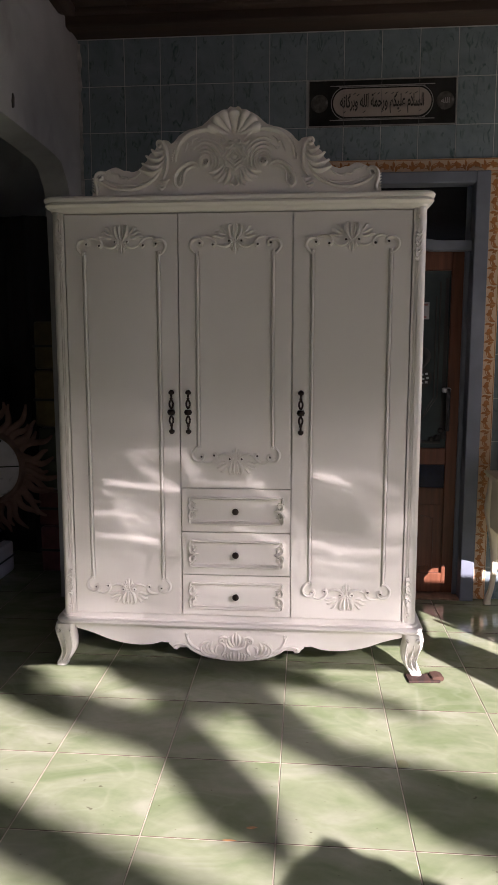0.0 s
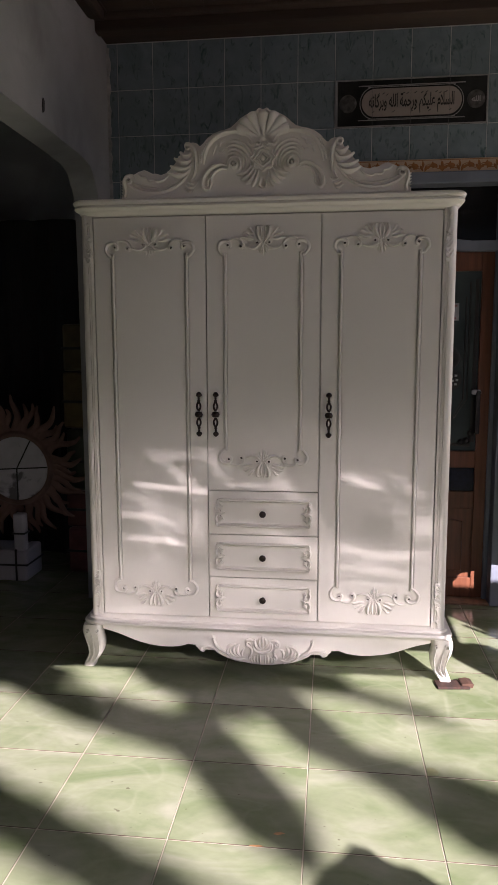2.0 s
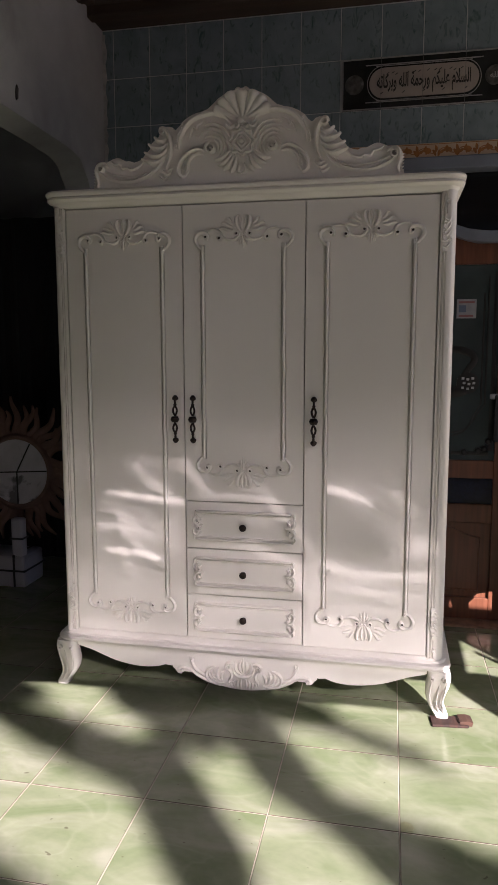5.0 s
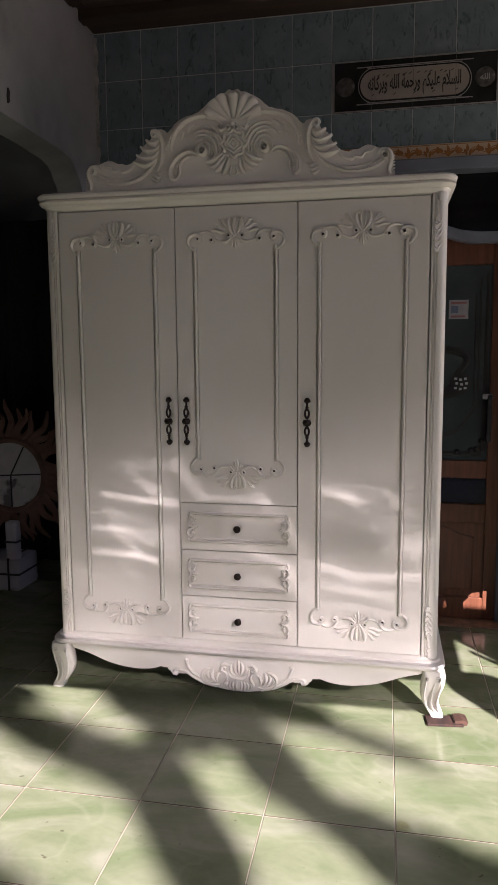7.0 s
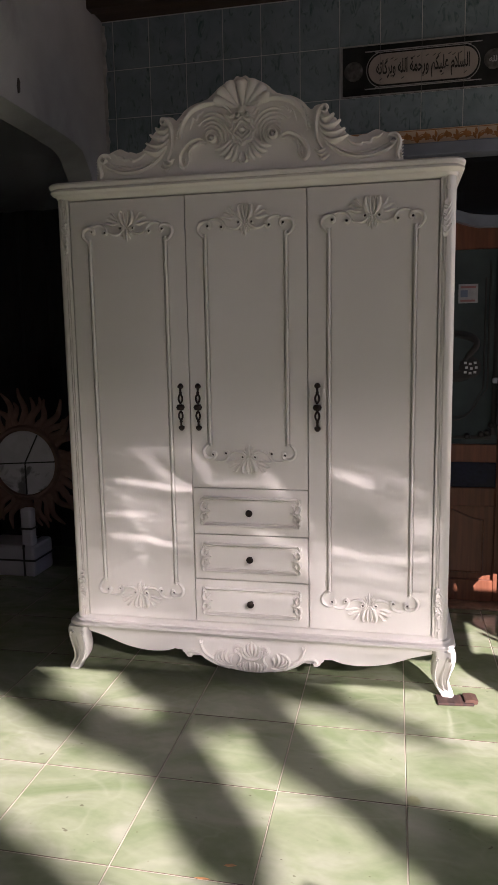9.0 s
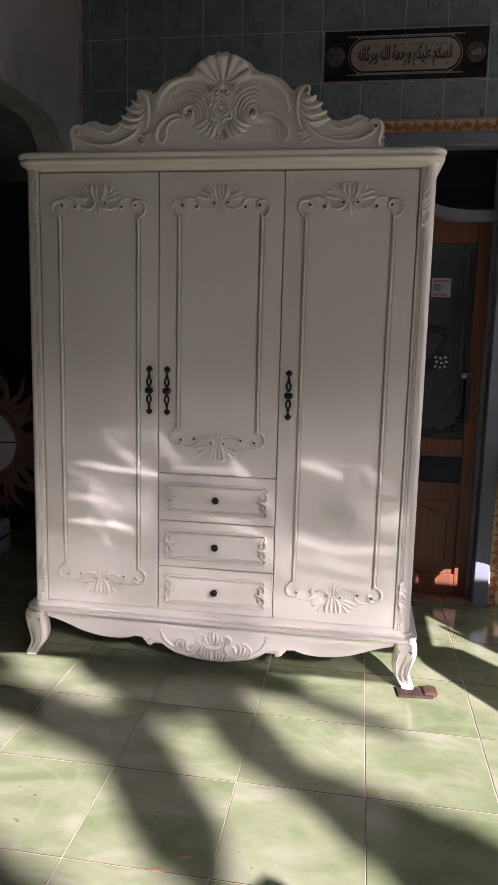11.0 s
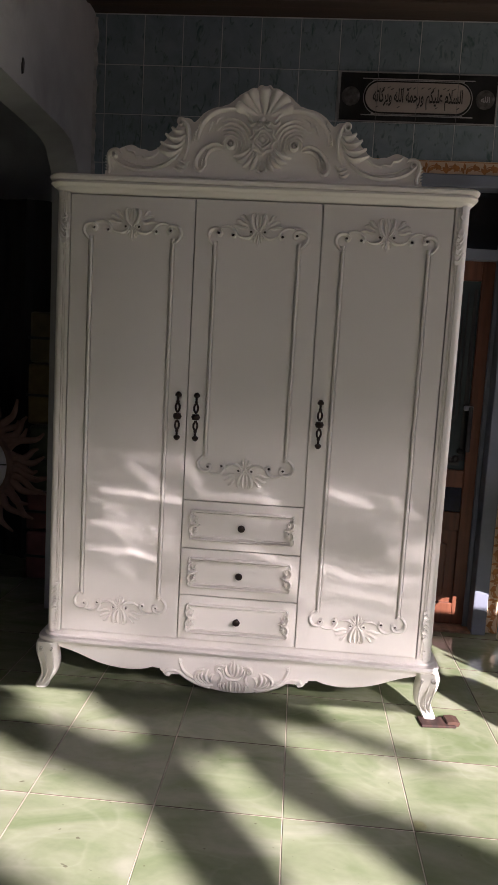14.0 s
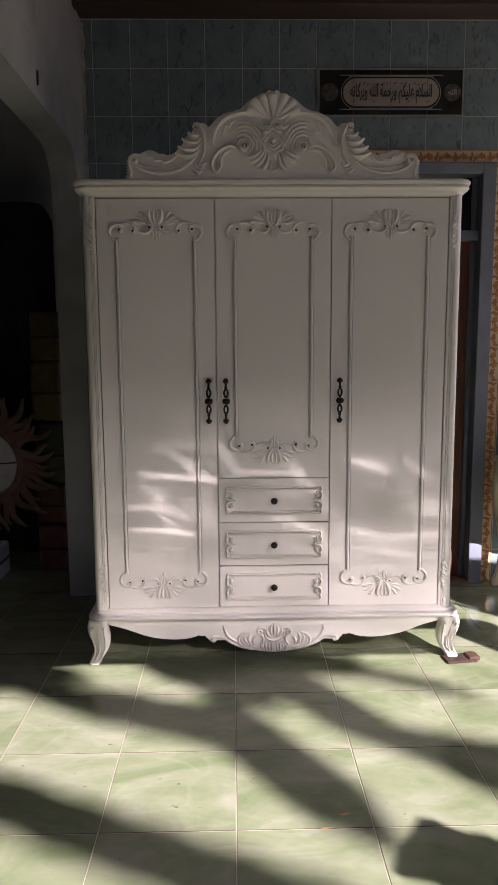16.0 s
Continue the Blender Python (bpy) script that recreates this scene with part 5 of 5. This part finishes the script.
part("border", frame_line(-sw, sw, -sh, sh, 0.006, -0.003), GREYLINE, sign, "thin pale border line")
bm = bmesh.new()
for z0 in (-0.088, 0.084):
    box(-0.275, 0.275, -0.005, -0.002, z0, z0 + 0.004, 0, 1, bm)
part("border", bm, GREYLINE, sign, "thin pale border line")
cart = [(sg * 0.188 + 0.070 * math.cos(radians(a)), 0.070 * math.sin(radians(a))) for sg, a0 in ((1, -90), (-1, 90)) for a in range(a0, a0 + 181, 12)]
part("cartouche", plate(cart, -0.006, 0.0), PALE, sign, "cream rounded cartouche")
bm = bmesh.new()
bead(spline([(x * 1.035, z * 1.14) for x, z in cart], 2, True) + [Vector((cart[0][0] * 1.035, cart[0][1] * 1.14))], [0.0018, 0.0018], -0.002, 0.6, bm, 4)
part("cartouche_line", bm, GREYLINE, sign, "thin pale line round the cartouche")
for x in (WTX_JOINT - 0.1978, WTX_JOINT, WTX_JOINT + 0.1978):
    part("joint", box(x - 0.0008, x + 0.0008, -0.0074, -0.0012, -sh, sh), material("dim_joint", (0.13, 0.13, 0.125), 0.8), sign, "pale joint between the panel's tiles")
for s in (-1, 1):
    part("medallion", lathe([(0.046, 0.0), (0.046, -0.003), (0.040, -0.005), (0.036, -0.004)], "y", 20), material("grey_medallion_glaze", (0.085, 0.085, 0.08), 0.25, vary=0.5, scale=40), sign, "grey round medallion with fine script", at=(s * 0.33, -0.002, 0))


def text_mesh(body, size, at, mat, parent, name="lettering", squeeze=1.0, tall=1.0):
    cu = bpy.data.curves.new(name, "FONT")
    cu.body, cu.size, cu.align_x, cu.extrude, cu.offset = body, size, "CENTER", 0.0008, size * 0.022
    ob = bpy.data.objects.new("tmp", cu)
    scene.collection.objects.link(ob)
    bpy.context.view_layer.update()
    me = bpy.data.meshes.new_from_object(ob.evaluated_get(bpy.context.evaluated_depsgraph_get()))
    bpy.data.objects.remove(ob)
    me.materials.clear()
    me.materials.append(mat)
    o = new(name, me)
    o.matrix_basis = Matrix.Translation(at) @ pose(0, 0, 0, 90) @ Matrix.Diagonal((squeeze, tall, 1, 1))
    o.parent = parent
    return o


# the greeting, its letters in joined forms, from the last to the first
LETTERS = "\uFEEA\uFE97\uFE8E\uFEDB\uFEAE\uFE91\uFEED \uFEEA\uFEE0\uFEDF\uFE8D \uFE94\uFEE4\uFEA3\uFEAD\uFEED \uFEE2\uFEDC\uFEF4\uFEE0\uFECB \uFEE1\uFEFC\uFEB4\uFEDF\uFE8D"
text_mesh(LETTERS, 0.080, (0, -0.0066, -0.022), INK, sign, squeeze=0.455, tall=1.08)
bm = bmesh.new()
rm = random.Random(3)
for i in range(17):      # the vowel marks over and under the letters
    x, z = -0.195 + 0.0245 * i + rm.uniform(-0.006, 0.006), (0.044 + rm.uniform(-0.006, 0.005)) if i % 4 else -0.047
    stroke(bm, [(x - 0.007, z - 0.004), (x, z), (x + 0.007, z + 0.005)], [0.001, 0.0022, 0.0012], 0.3, -0.006, 2, 4)
tagged(part("vowel_marks", bm, INK, sign, "small black vowel marks"), kind="stuff")
text_mesh("\uFEEA\uFEE0\uFEDF\uFE8D", 0.036, (0.33, -0.0072, -0.012), GREYLINE, sign)


# border of patterned tiles round the doorway
trim = empty("door_border", DOOR_R, WALLY, 0, "cream border tiles with orange vine pattern round the doorway", "tile border", kind="structure")
TW = 0.074


def vine(length):
    """Orange leaves and a winding stem on one border tile, along x."""
    bm = bmesh.new()
    n = max(1, round(length / 0.10))
    st = length / n
    pts = [(x * length / (n * 6), 0.012 * math.sin(2 * math.pi * x / 6)) for x in range(n * 6 + 1)]
    stroke(bm, [(p[0] - length / 2, p[1]) for p in pts], [0.0022, 0.0022], 0.4, 0, 2, 3)
    for i in range(n):
        x = -length / 2 + (i + 0.5) * st
        for sgn, dx, ang in ((1, -0.020, 50), (-1, 0.024, -46), (1, 0.016, 128), (-1, -0.022, -130), (1, 0.040, 80), (-1, -0.044, -84)):
            blade(bm, x + dx, -0.004 * sgn, ang, 0.030, 0.0075, 0.3 * sgn, 0.12)
        for k in range(5):
            blade(bm, x - 0.002, 0.003 * (-1) ** i, 72 * k + 20, 0.015, 0.006, 0.2, 0.15)
    return bm


def border_run(x0, z0, length, vertical):
    k = max(1, round(length / 0.20))
    tl = length / k
    base = mesh_of(box(-tl / 2 + 0.001, tl / 2 - 0.001, -0.010, 0.006, -TW / 2, TW / 2, 0.0015), "border_tile")
    base.materials.append(TRIMBASE)
    vm = mesh_of(vine(tl - 0.008), "vine")
    vm.materials.append(TRIMVINE)
    lm = bmesh.new()
    for s in (-1, 1):
        box(-tl / 2 + 0.001, tl / 2 - 0.001, -0.012, -0.010, s * (TW / 2 - 0.006) - 0.0015, s * (TW / 2 - 0.006) + 0.0015, 0, 1, lm)
    lm = mesh_of(lm, "line")
    lm.materials.append(TRIMVINE)
    for i in range(k):
        m = pose(x0, 0, z0 + tl * (i + 0.5), 0, -90, 0) if vertical else pose(x0 + tl * (i + 0.5), 0, z0)
        t = part("border_tile", base, None, trim, at=Matrix.Translation((-DOOR_R, 0, 0)) @ m)
        part("vine", vm, None, t, at=(0, -0.010, 0))
        part("line", lm, None, t)


border_run(DOOR_R + TW / 2, 0.0, DOOR_T, True)
border_run(DOOR_L - TW, DOOR_T + TW / 2, DOOR_R - DOOR_L + 2 * TW, False)

picture = empty("framed_picture", 1.40, WALLY - 0.012, 1.50, "silver-framed picture of yellow fruit and leaves", "picture")
SILVER = material("grey_silver_frame", (0.50, 0.50, 0.52), 0.4, 0.2, 0.2, 30)
bm = box(-0.255, -0.215, -0.012, 0.01, -0.36, 0.36, 0.004)
box(0.215, 0.255, -0.012, 0.01, -0.36, 0.36, 0.004, 1, bm)
box(-0.215, 0.215, -0.012, 0.01, 0.30, 0.36, 0.004, 1, bm)
box(-0.215, 0.215, -0.012, 0.01, -0.36, -0.30, 0.004, 1, bm)
part("frame", bm, SILVER, picture)
part("print", box(-0.215, 0.215, -0.002, 0.008, -0.30, 0.30), material("print_dark", (0.05, 0.07, 0.10), 0.35, vary=0.4, scale=3, second=(0.25, 0.28, 0.10), second_scale=4), picture, "dark printed picture sheet")
part("print_yellow", plate([(-0.215, 0.04), (-0.215, 0.30), (0.05, 0.30), (0.02, 0.16), (-0.08, 0.06)], -0.004, 0.0), material("print_yellow_ink", (0.62, 0.46, 0.06), 0.4, vary=0.2, scale=6), picture, "yellow printed area")
for a, b, c in ((-0.15, 0.02, 70), (-0.16, -0.02, 110), (-0.12, -0.03, 40), (-0.15, -0.08, 95)):
    bm = bmesh.new()
    blade(bm, 0, 0, c, 0.09, 0.02, 0.2, 0.05)
    part("print_leaf", bm, LEAF, picture, at=(a, -0.004, b))

PAPER = material("white_paper", (0.55, 0.56, 0.56), 0.6, vary=0.06, scale=12)
cardb = tagged(part("blue_sticker", box(-0.053, 0.053, -0.003, 0.002, -0.02, 0.02), material("blue_print", (0.03, 0.20, 0.33), 0.4), at=(1.034, WALLY - 0.001, 1.906)), "blue and white sticker on the tiled wall", "sticker")
bm = bmesh.new()
for i in range(4):
    box(-0.045 + i * 0.018, -0.034 + i * 0.018, -0.0045, -0.003, -0.010, 0.006, 0, 1, bm)
for x in (0.025, 0.040):
    for zz in (-0.012, 0.003):
        box(x, x + 0.010, -0.0045, -0.003, zz, zz + 0.010, 0, 1, bm)
part("bar", bm, PAPER, cardb, "white bars of print")
for z0, w in ((1.845, 0.048), (1.758, 0.05), (1.692, 0.05)):
    pp = tagged(part("paper_note", box(-w, w, -0.0025, 0.001, -0.03, 0.03), PAPER, at=pose(1.036, WALLY - 0.001, z0, 0, 1.5, 0)), "small white paper note stuck on the tiled wall", "note", "paper notes")
    bm = bmesh.new()
    for i in range(3):
        box(-w + 0.01, w - 0.012, -0.004, -0.0025, -0.018 + i * 0.014, -0.015 + i * 0.014, 0, 1, bm)
    part("bar", bm, GREYLINE, pp, "grey bars of small print")

# plastic-wrapped door handle and card behind the glass
handle = tagged(part("door_handle", box(-0.012, 0.012, -0.05, -0.02, -0.24, 0.0, 0.006, 2), material("clear_wrap_metal", (0.06, 0.06, 0.065), 0.15, 0.4, 0.3, 40, bump=0.8, bump_scale=40)), "", "")
handle.parent = door_1
handle.matrix_basis = Matrix.Translation((0.325, 0.0, 1.19))
handle["label"] = "metal pull handle still wrapped in crinkled plastic"
part("wrap_top", box(-0.035, 0.015, -0.045, -0.022, -0.022, 0.006, 0.008, 2), PLASTIC, handle)
card = part("card", box(-0.05, 0.045, -0.010, -0.0045, 1.575, 1.67), material("dim_card", (0.30, 0.30, 0.31), 0.5, vary=0.15, scale=30), door_1, "small printed card stuck on the glass", at=(0.165, 0, 0))
bm = bmesh.new()
box(-0.04, 0.035, -0.0115, -0.010, 1.65, 1.66, 0, 1, bm); box(-0.04, 0.03, -0.0115, -0.010, 1.582, 1.592, 0, 1, bm)
part("bar", bm, material("red_print", (0.26, 0.10, 0.10), 0.5), card, "red bars of print")
bm = bmesh.new()
box(-0.04, -0.005, -0.0115, -0.010, 1.605, 1.64, 0, 1, bm)
part("bar", bm, material("blue_print_b", (0.10, 0.13, 0.20), 0.5), card, "blue printed square")
# black etched ornament on the door glass
bm = bmesh.new()
for (x0, z0, x1, z1) in ((GL_R - 0.055, 1.14, GL_R - 0.055, 1.78), (GL_R - 0.075, 1.14, GL_R - 0.075, 1.70)):
    stroke(bm, [(x0, z0), (x0, (z0 + z1) / 2), (x1, z1)], [0.0045, 0.0045], 0.2, 0, 2, 3)
stroke(bm, [(GL_R - 0.055, 1.14), (GL_R - 0.09, 1.09), (GL_R - 0.12, 1.04), (GL_R - 0.17, 0.99), (GL_R - 0.26, 0.965), (0.0, 0.96)], [0.003, 0.004, 0.003], 0.2)
stroke(bm, [(GL_R - 0.075, 1.14), (GL_R - 0.11, 1.08), (GL_R - 0.15, 1.01), (GL_R - 0.26, 0.985), (0.0, 0.98)], [0.003, 0.003], 0.2)
stroke(bm, [(GL_R - 0.02, 0.90), (GL_R - 0.02, 1.2), (GL_R - 0.02, 1.80)], [0.014, 0.011, 0.008], 0.2)
stroke(bm, [(GL_R - 0.03, 0.885), (GL_R - 0.2, 0.885), (0.0, 0.885)], [0.012, 0.008, 0.006], 0.2)
for x, zz in ((GL_R - 0.05, 0.91), (GL_R - 0.08, 0.90), (GL_R - 0.03, 0.95), (GL_R - 0.15, 0.89)):
    eye(bm, x, zz, 0.018, 0, False)
stroke(bm, [(0.03, 1.40), (0.10, 1.42), (0.19, 1.40), (0.21, 1.36), (0.17, 1.30), (0.15, 1.24)], [0.014, 0.020, 0.016, 0.012], 0.15)
stroke(bm, [(0.03, 1.22), (0.10, 1.20), (0.17, 1.22), (0.20, 1.26), (0.17, 1.29)], [0.02, 0.03, 0.03, 0.02], 0.1)
lathe([(0.056, 0.0), (0.056, -0.003), (0.010, -0.004)], "y", 24, bm, (0.182, 0, 1.248))
part("etching", bm, INK, door_1, "black etched linework and flower", at=(0, -0.0045, 0))

bm = bmesh.new()
for i in range(3):
    for k in range(3):
        x, z = 0.182 + (i - 1) * 0.024 + 0.006 * (k % 2), 1.248 + (k - 1) * 0.024 - 0.005 * (i % 2)
        box(x - 0.007, x + 0.007, -0.0105, -0.0088, z - 0.006, z + 0.006, 0.001, 1, bm)
part("flower_centre", bm, PAPER, door_1, "pale dots in the black flower")

# green brush marks left on the tiles beside the door
GREENPAINT = material("dark_green_paint", (0.012, 0.035, 0.032), 0.4)
for x0, z0, x1, z1, w in ((1.055, 2.066, 1.195, 2.158, 0.011), (1.064, 2.160, 1.131, 2.166, 0.009)):
    bm = bmesh.new()
    bead(spline([(x0, z0), ((x0 + x1) / 2, (z0 + z1) / 2 + 0.004), (x1, z1)], 4), [w * 0.3, w * 0.8, w * 0.6, w * 0.2], 0.0, 0.12, bm, 6)
    tagged(part("brush_mark", bm, GREENPAINT, at=(0, WALLY, 0)), "dark green brush stroke on the tiled wall", "paint mark", "brush marks")
# orange scuffs and small chips on the floor
SCUFF = material("orange_scuff", (0.42, 0.20, 0.07), 0.6, vary=0.4, scale=60)
for x, y, w, h, a in ((-0.18, 1.937, 0.018, 0.006, 5), (-0.242, 1.878, 0.022, 0.004, 0)):
    tagged(part("scuff", plate([(-w, -h * 0.3), (-w * 0.3, -h), (w * 0.5, -h * 0.5), (w, h * 0.2), (w * 0.3, h), (-w * 0.6, h * 0.7)], -0.0004, 0.0), SCUFF, at=pose(x, y, 0.0003, -90, 0, a)), "small orange scuff on the green floor tile", "scuff", "floor scuffs")

stain = material("olive_stain", (0.17, 0.18, 0.085), 0.35, vary=0.2, scale=40)
tagged(part("stain", plate([(0.0, 0.0), (0.034, 0.004), (0.040, 0.022), (0.030, 0.040), (0.012, 0.046), (0.0, 0.036)], -0.0004, 0.0), stain, at=pose(0.298, 2.281, 0.0003, -90, 0, 0)), "small olive stain on a floor tile's corner", "stain")

# unseen leaves, placed by the shade each must cast on the floor: x, y of the stalk end and of the tip, half width,
# distance up the ray, bow, taper, stub
SHADE_LEAVES = [
    (-0.46, 2.38, -1.65, 2.87, 0.128, 29.0, 0.0, 0.55, 0.9),
    (-0.66, 2.63, -0.02, 1.74, 0.128, 28.0, 0.0, 0.28, 0.8),
    (-0.46, 3.03, 0.12, 2.20, 0.112, 29.0, 0.0, 0.30, 1.0),
    (1.05, 1.68, -0.14, 2.50, 0.185, 27.0, 0.0, 0.50, 1.0),
    (-0.033, 1.812, 0.85, 1.35, 0.125, 6.5, 0.0, 0.2, 1.0),
    (-0.20, 1.52, -1.70, 2.27, 0.120, 29.0, 0.0, 0.25, 1.0),
    (-0.30, 2.60, -1.02, 3.06, 0.110, 29.0, 0.0, 0.35, 0.9),
    (0.44, 2.64, -0.20, 2.96, 0.062, 34.0, 0.0, 0.4, 0.6),
    (0.05, 2.90, -0.80, 2.98, 0.120, 29.0, 0.0, 0.3, 0.9),
    (-2.40, 3.00, -1.10, 2.82, 0.150, 27.0, 0.0, 0.2, 1.0),
]

# ---- unseen leaves and a trunk, added to dapple the terrace floor ----
def lift(x, y, d):
    """The point d metres up the sun's ray that lands on the floor at x, y."""
    return Vector((x, y, 0)) - s_dir * d


tree = empty("banana_tree", lift(0.1, 2.3, 26.0).x, lift(0.1, 2.3, 26.0).y, -0.14, "unseen leaves and trunk added to cast the floor's shade streaks", "tree")
base = Vector(tree.matrix_basis.translation)


def shade_leaf(x0, y0, x1, y1, w, d, bow=0.0, tip=0.25, stub=0.4):
    """A long blade between two points, given by where their shade falls; folded along its rib, edges a little wavy."""
    a, b = lift(x0, y0, d), lift(x1, y1, d + 0.2)
    side = Vector((-(b - a).y, (b - a).x, 0)).normalized()
    bm = bmesh.new()
    n = 22
    rows = []
    for i in range(n + 1):
        t = i / n
        c = a.lerp(b, t) + side * (bow * 4 * t * (1 - t))
        prof = min(1.0, stub + t * 3.0) * (1 - max(0, t - (1 - tip)) / tip * 0.9)
        h = w * prof * (1 + 0.08 * math.sin(i * 1.9 + x0 * 7))
        fold = s_dir * (0.35 * h)
        rows.append([bm.verts.new(c + side * h - fold - base), bm.verts.new(c - base), bm.verts.new(c - side * h - fold - base)])
    for p, q in zip(rows, rows[1:]):
        bm.faces.new((p[0], q[0], q[1], p[1])); bm.faces.new((p[1], q[1], q[2], p[2]))
    part("leaf", bm, LEAF, tree, smooth=True)


for spec in SHADE_LEAVES:
    shade_leaf(*spec)
trunk = bmesh.new()
lathe([(0.17, 0.0), (0.15, 1.0), (0.13, 3.8), (0.11, 8.6), (0.05, 13.2)], "z", 14, trunk)
part("trunk", trunk, BARK, tree, smooth=True, at=(1.6, -1.2, 0))

# ---- the pieces: floor tiles and wall tiles ----
CLAY = material("fired_clay_edge", (0.075, 0.050, 0.034), 0.9, vary=0.35, scale=30)
tile = mesh_of(box(-0.1979, 0.1979, -0.1979, 0.1979, -0.02, 0, 0.0006), "floor_tile")
tile.materials.append(FLOORTILE)
tile.materials.append(CLAY)
for f in tile.polygons:
    f.material_index = 1 if f.normal.z < 0.9 else 0
for i in range(-6, 9):
    for j in range(-8, 9):
        part("floor_tile", tile, None, floor, at=(TX0 + 0.4 * (i + 0.5), TY0 + 0.4 * (j - 0.5), 0))
rest = bmesh.new()
for i in range(-10, -6):
    for j in range(-8, 9):
        x, y = TX0 + 0.4 * (i + 0.5), TY0 + 0.4 * (j - 0.5)
        box(x - 0.1985, x + 0.1985, y - 0.1985, y + 0.1985, -0.02, 0, 0, 1, rest)
tagged(part("floor_tile_rest", rest, FLOORTILE, floor), kind="stuff")

WTX, WTZ, WX0, WZ0 = 0.1978, 0.2415, -1.033, 2.603


def wall_tile(x0, x1, z0, z1):
    key = (round(x1 - x0, 4), round(z1 - z0, 4))
    if key not in wall_tile.meshes:
        hx, hz = key[0] / 2 - 0.0019, key[1] / 2 - 0.0019
        me = mesh_of(box(-hx, hx, 0, 0.012, -hz, hz, 0.001), "wall_tile")
        me.materials.append(WALLTILE)
        wall_tile.meshes[key] = me
    part("wall_tile", wall_tile.meshes[key], None, wall_north, at=((x0 + x1) / 2, WALLY, (z0 + z1) / 2))


wall_tile.meshes = {}
for i in range(-2, 14):
    x0 = max(WX0 + WTX * i, LEFTX)
    x1 = WX0 + WTX * (i + 1)
    for j in range(-11, 2):
        z0 = max(WZ0 + WTZ * j, 0.0)
        z1 = min(WZ0 + WTZ * (j + 1), CEIL)
        if x1 - x0 < 0.02 or z1 - z0 < 0.02:
            continue
        if j == 0 and 5 <= i <= 8:
            continue          # the calligraphy panel
        a, b, c, d = x0, x1, z0, z1
        if c < DOOR_T + TW and DOOR_L - TW < b and a < DOOR_R + TW:   # cut round the doorway
            if d > DOOR_T + TW:
                if b > DOOR_R + TW + 0.01:
                    wall_tile(DOOR_R + TW, b, c, DOOR_T + TW)
                c = DOOR_T + TW
            elif a < DOOR_L - TW:
                b = DOOR_L - TW
            elif b > DOOR_R + TW:
                a = DOOR_R + TW
            else:
                continue
        if b - a > 0.01 and d - c > 0.01:
            wall_tile(a, b, c, d)
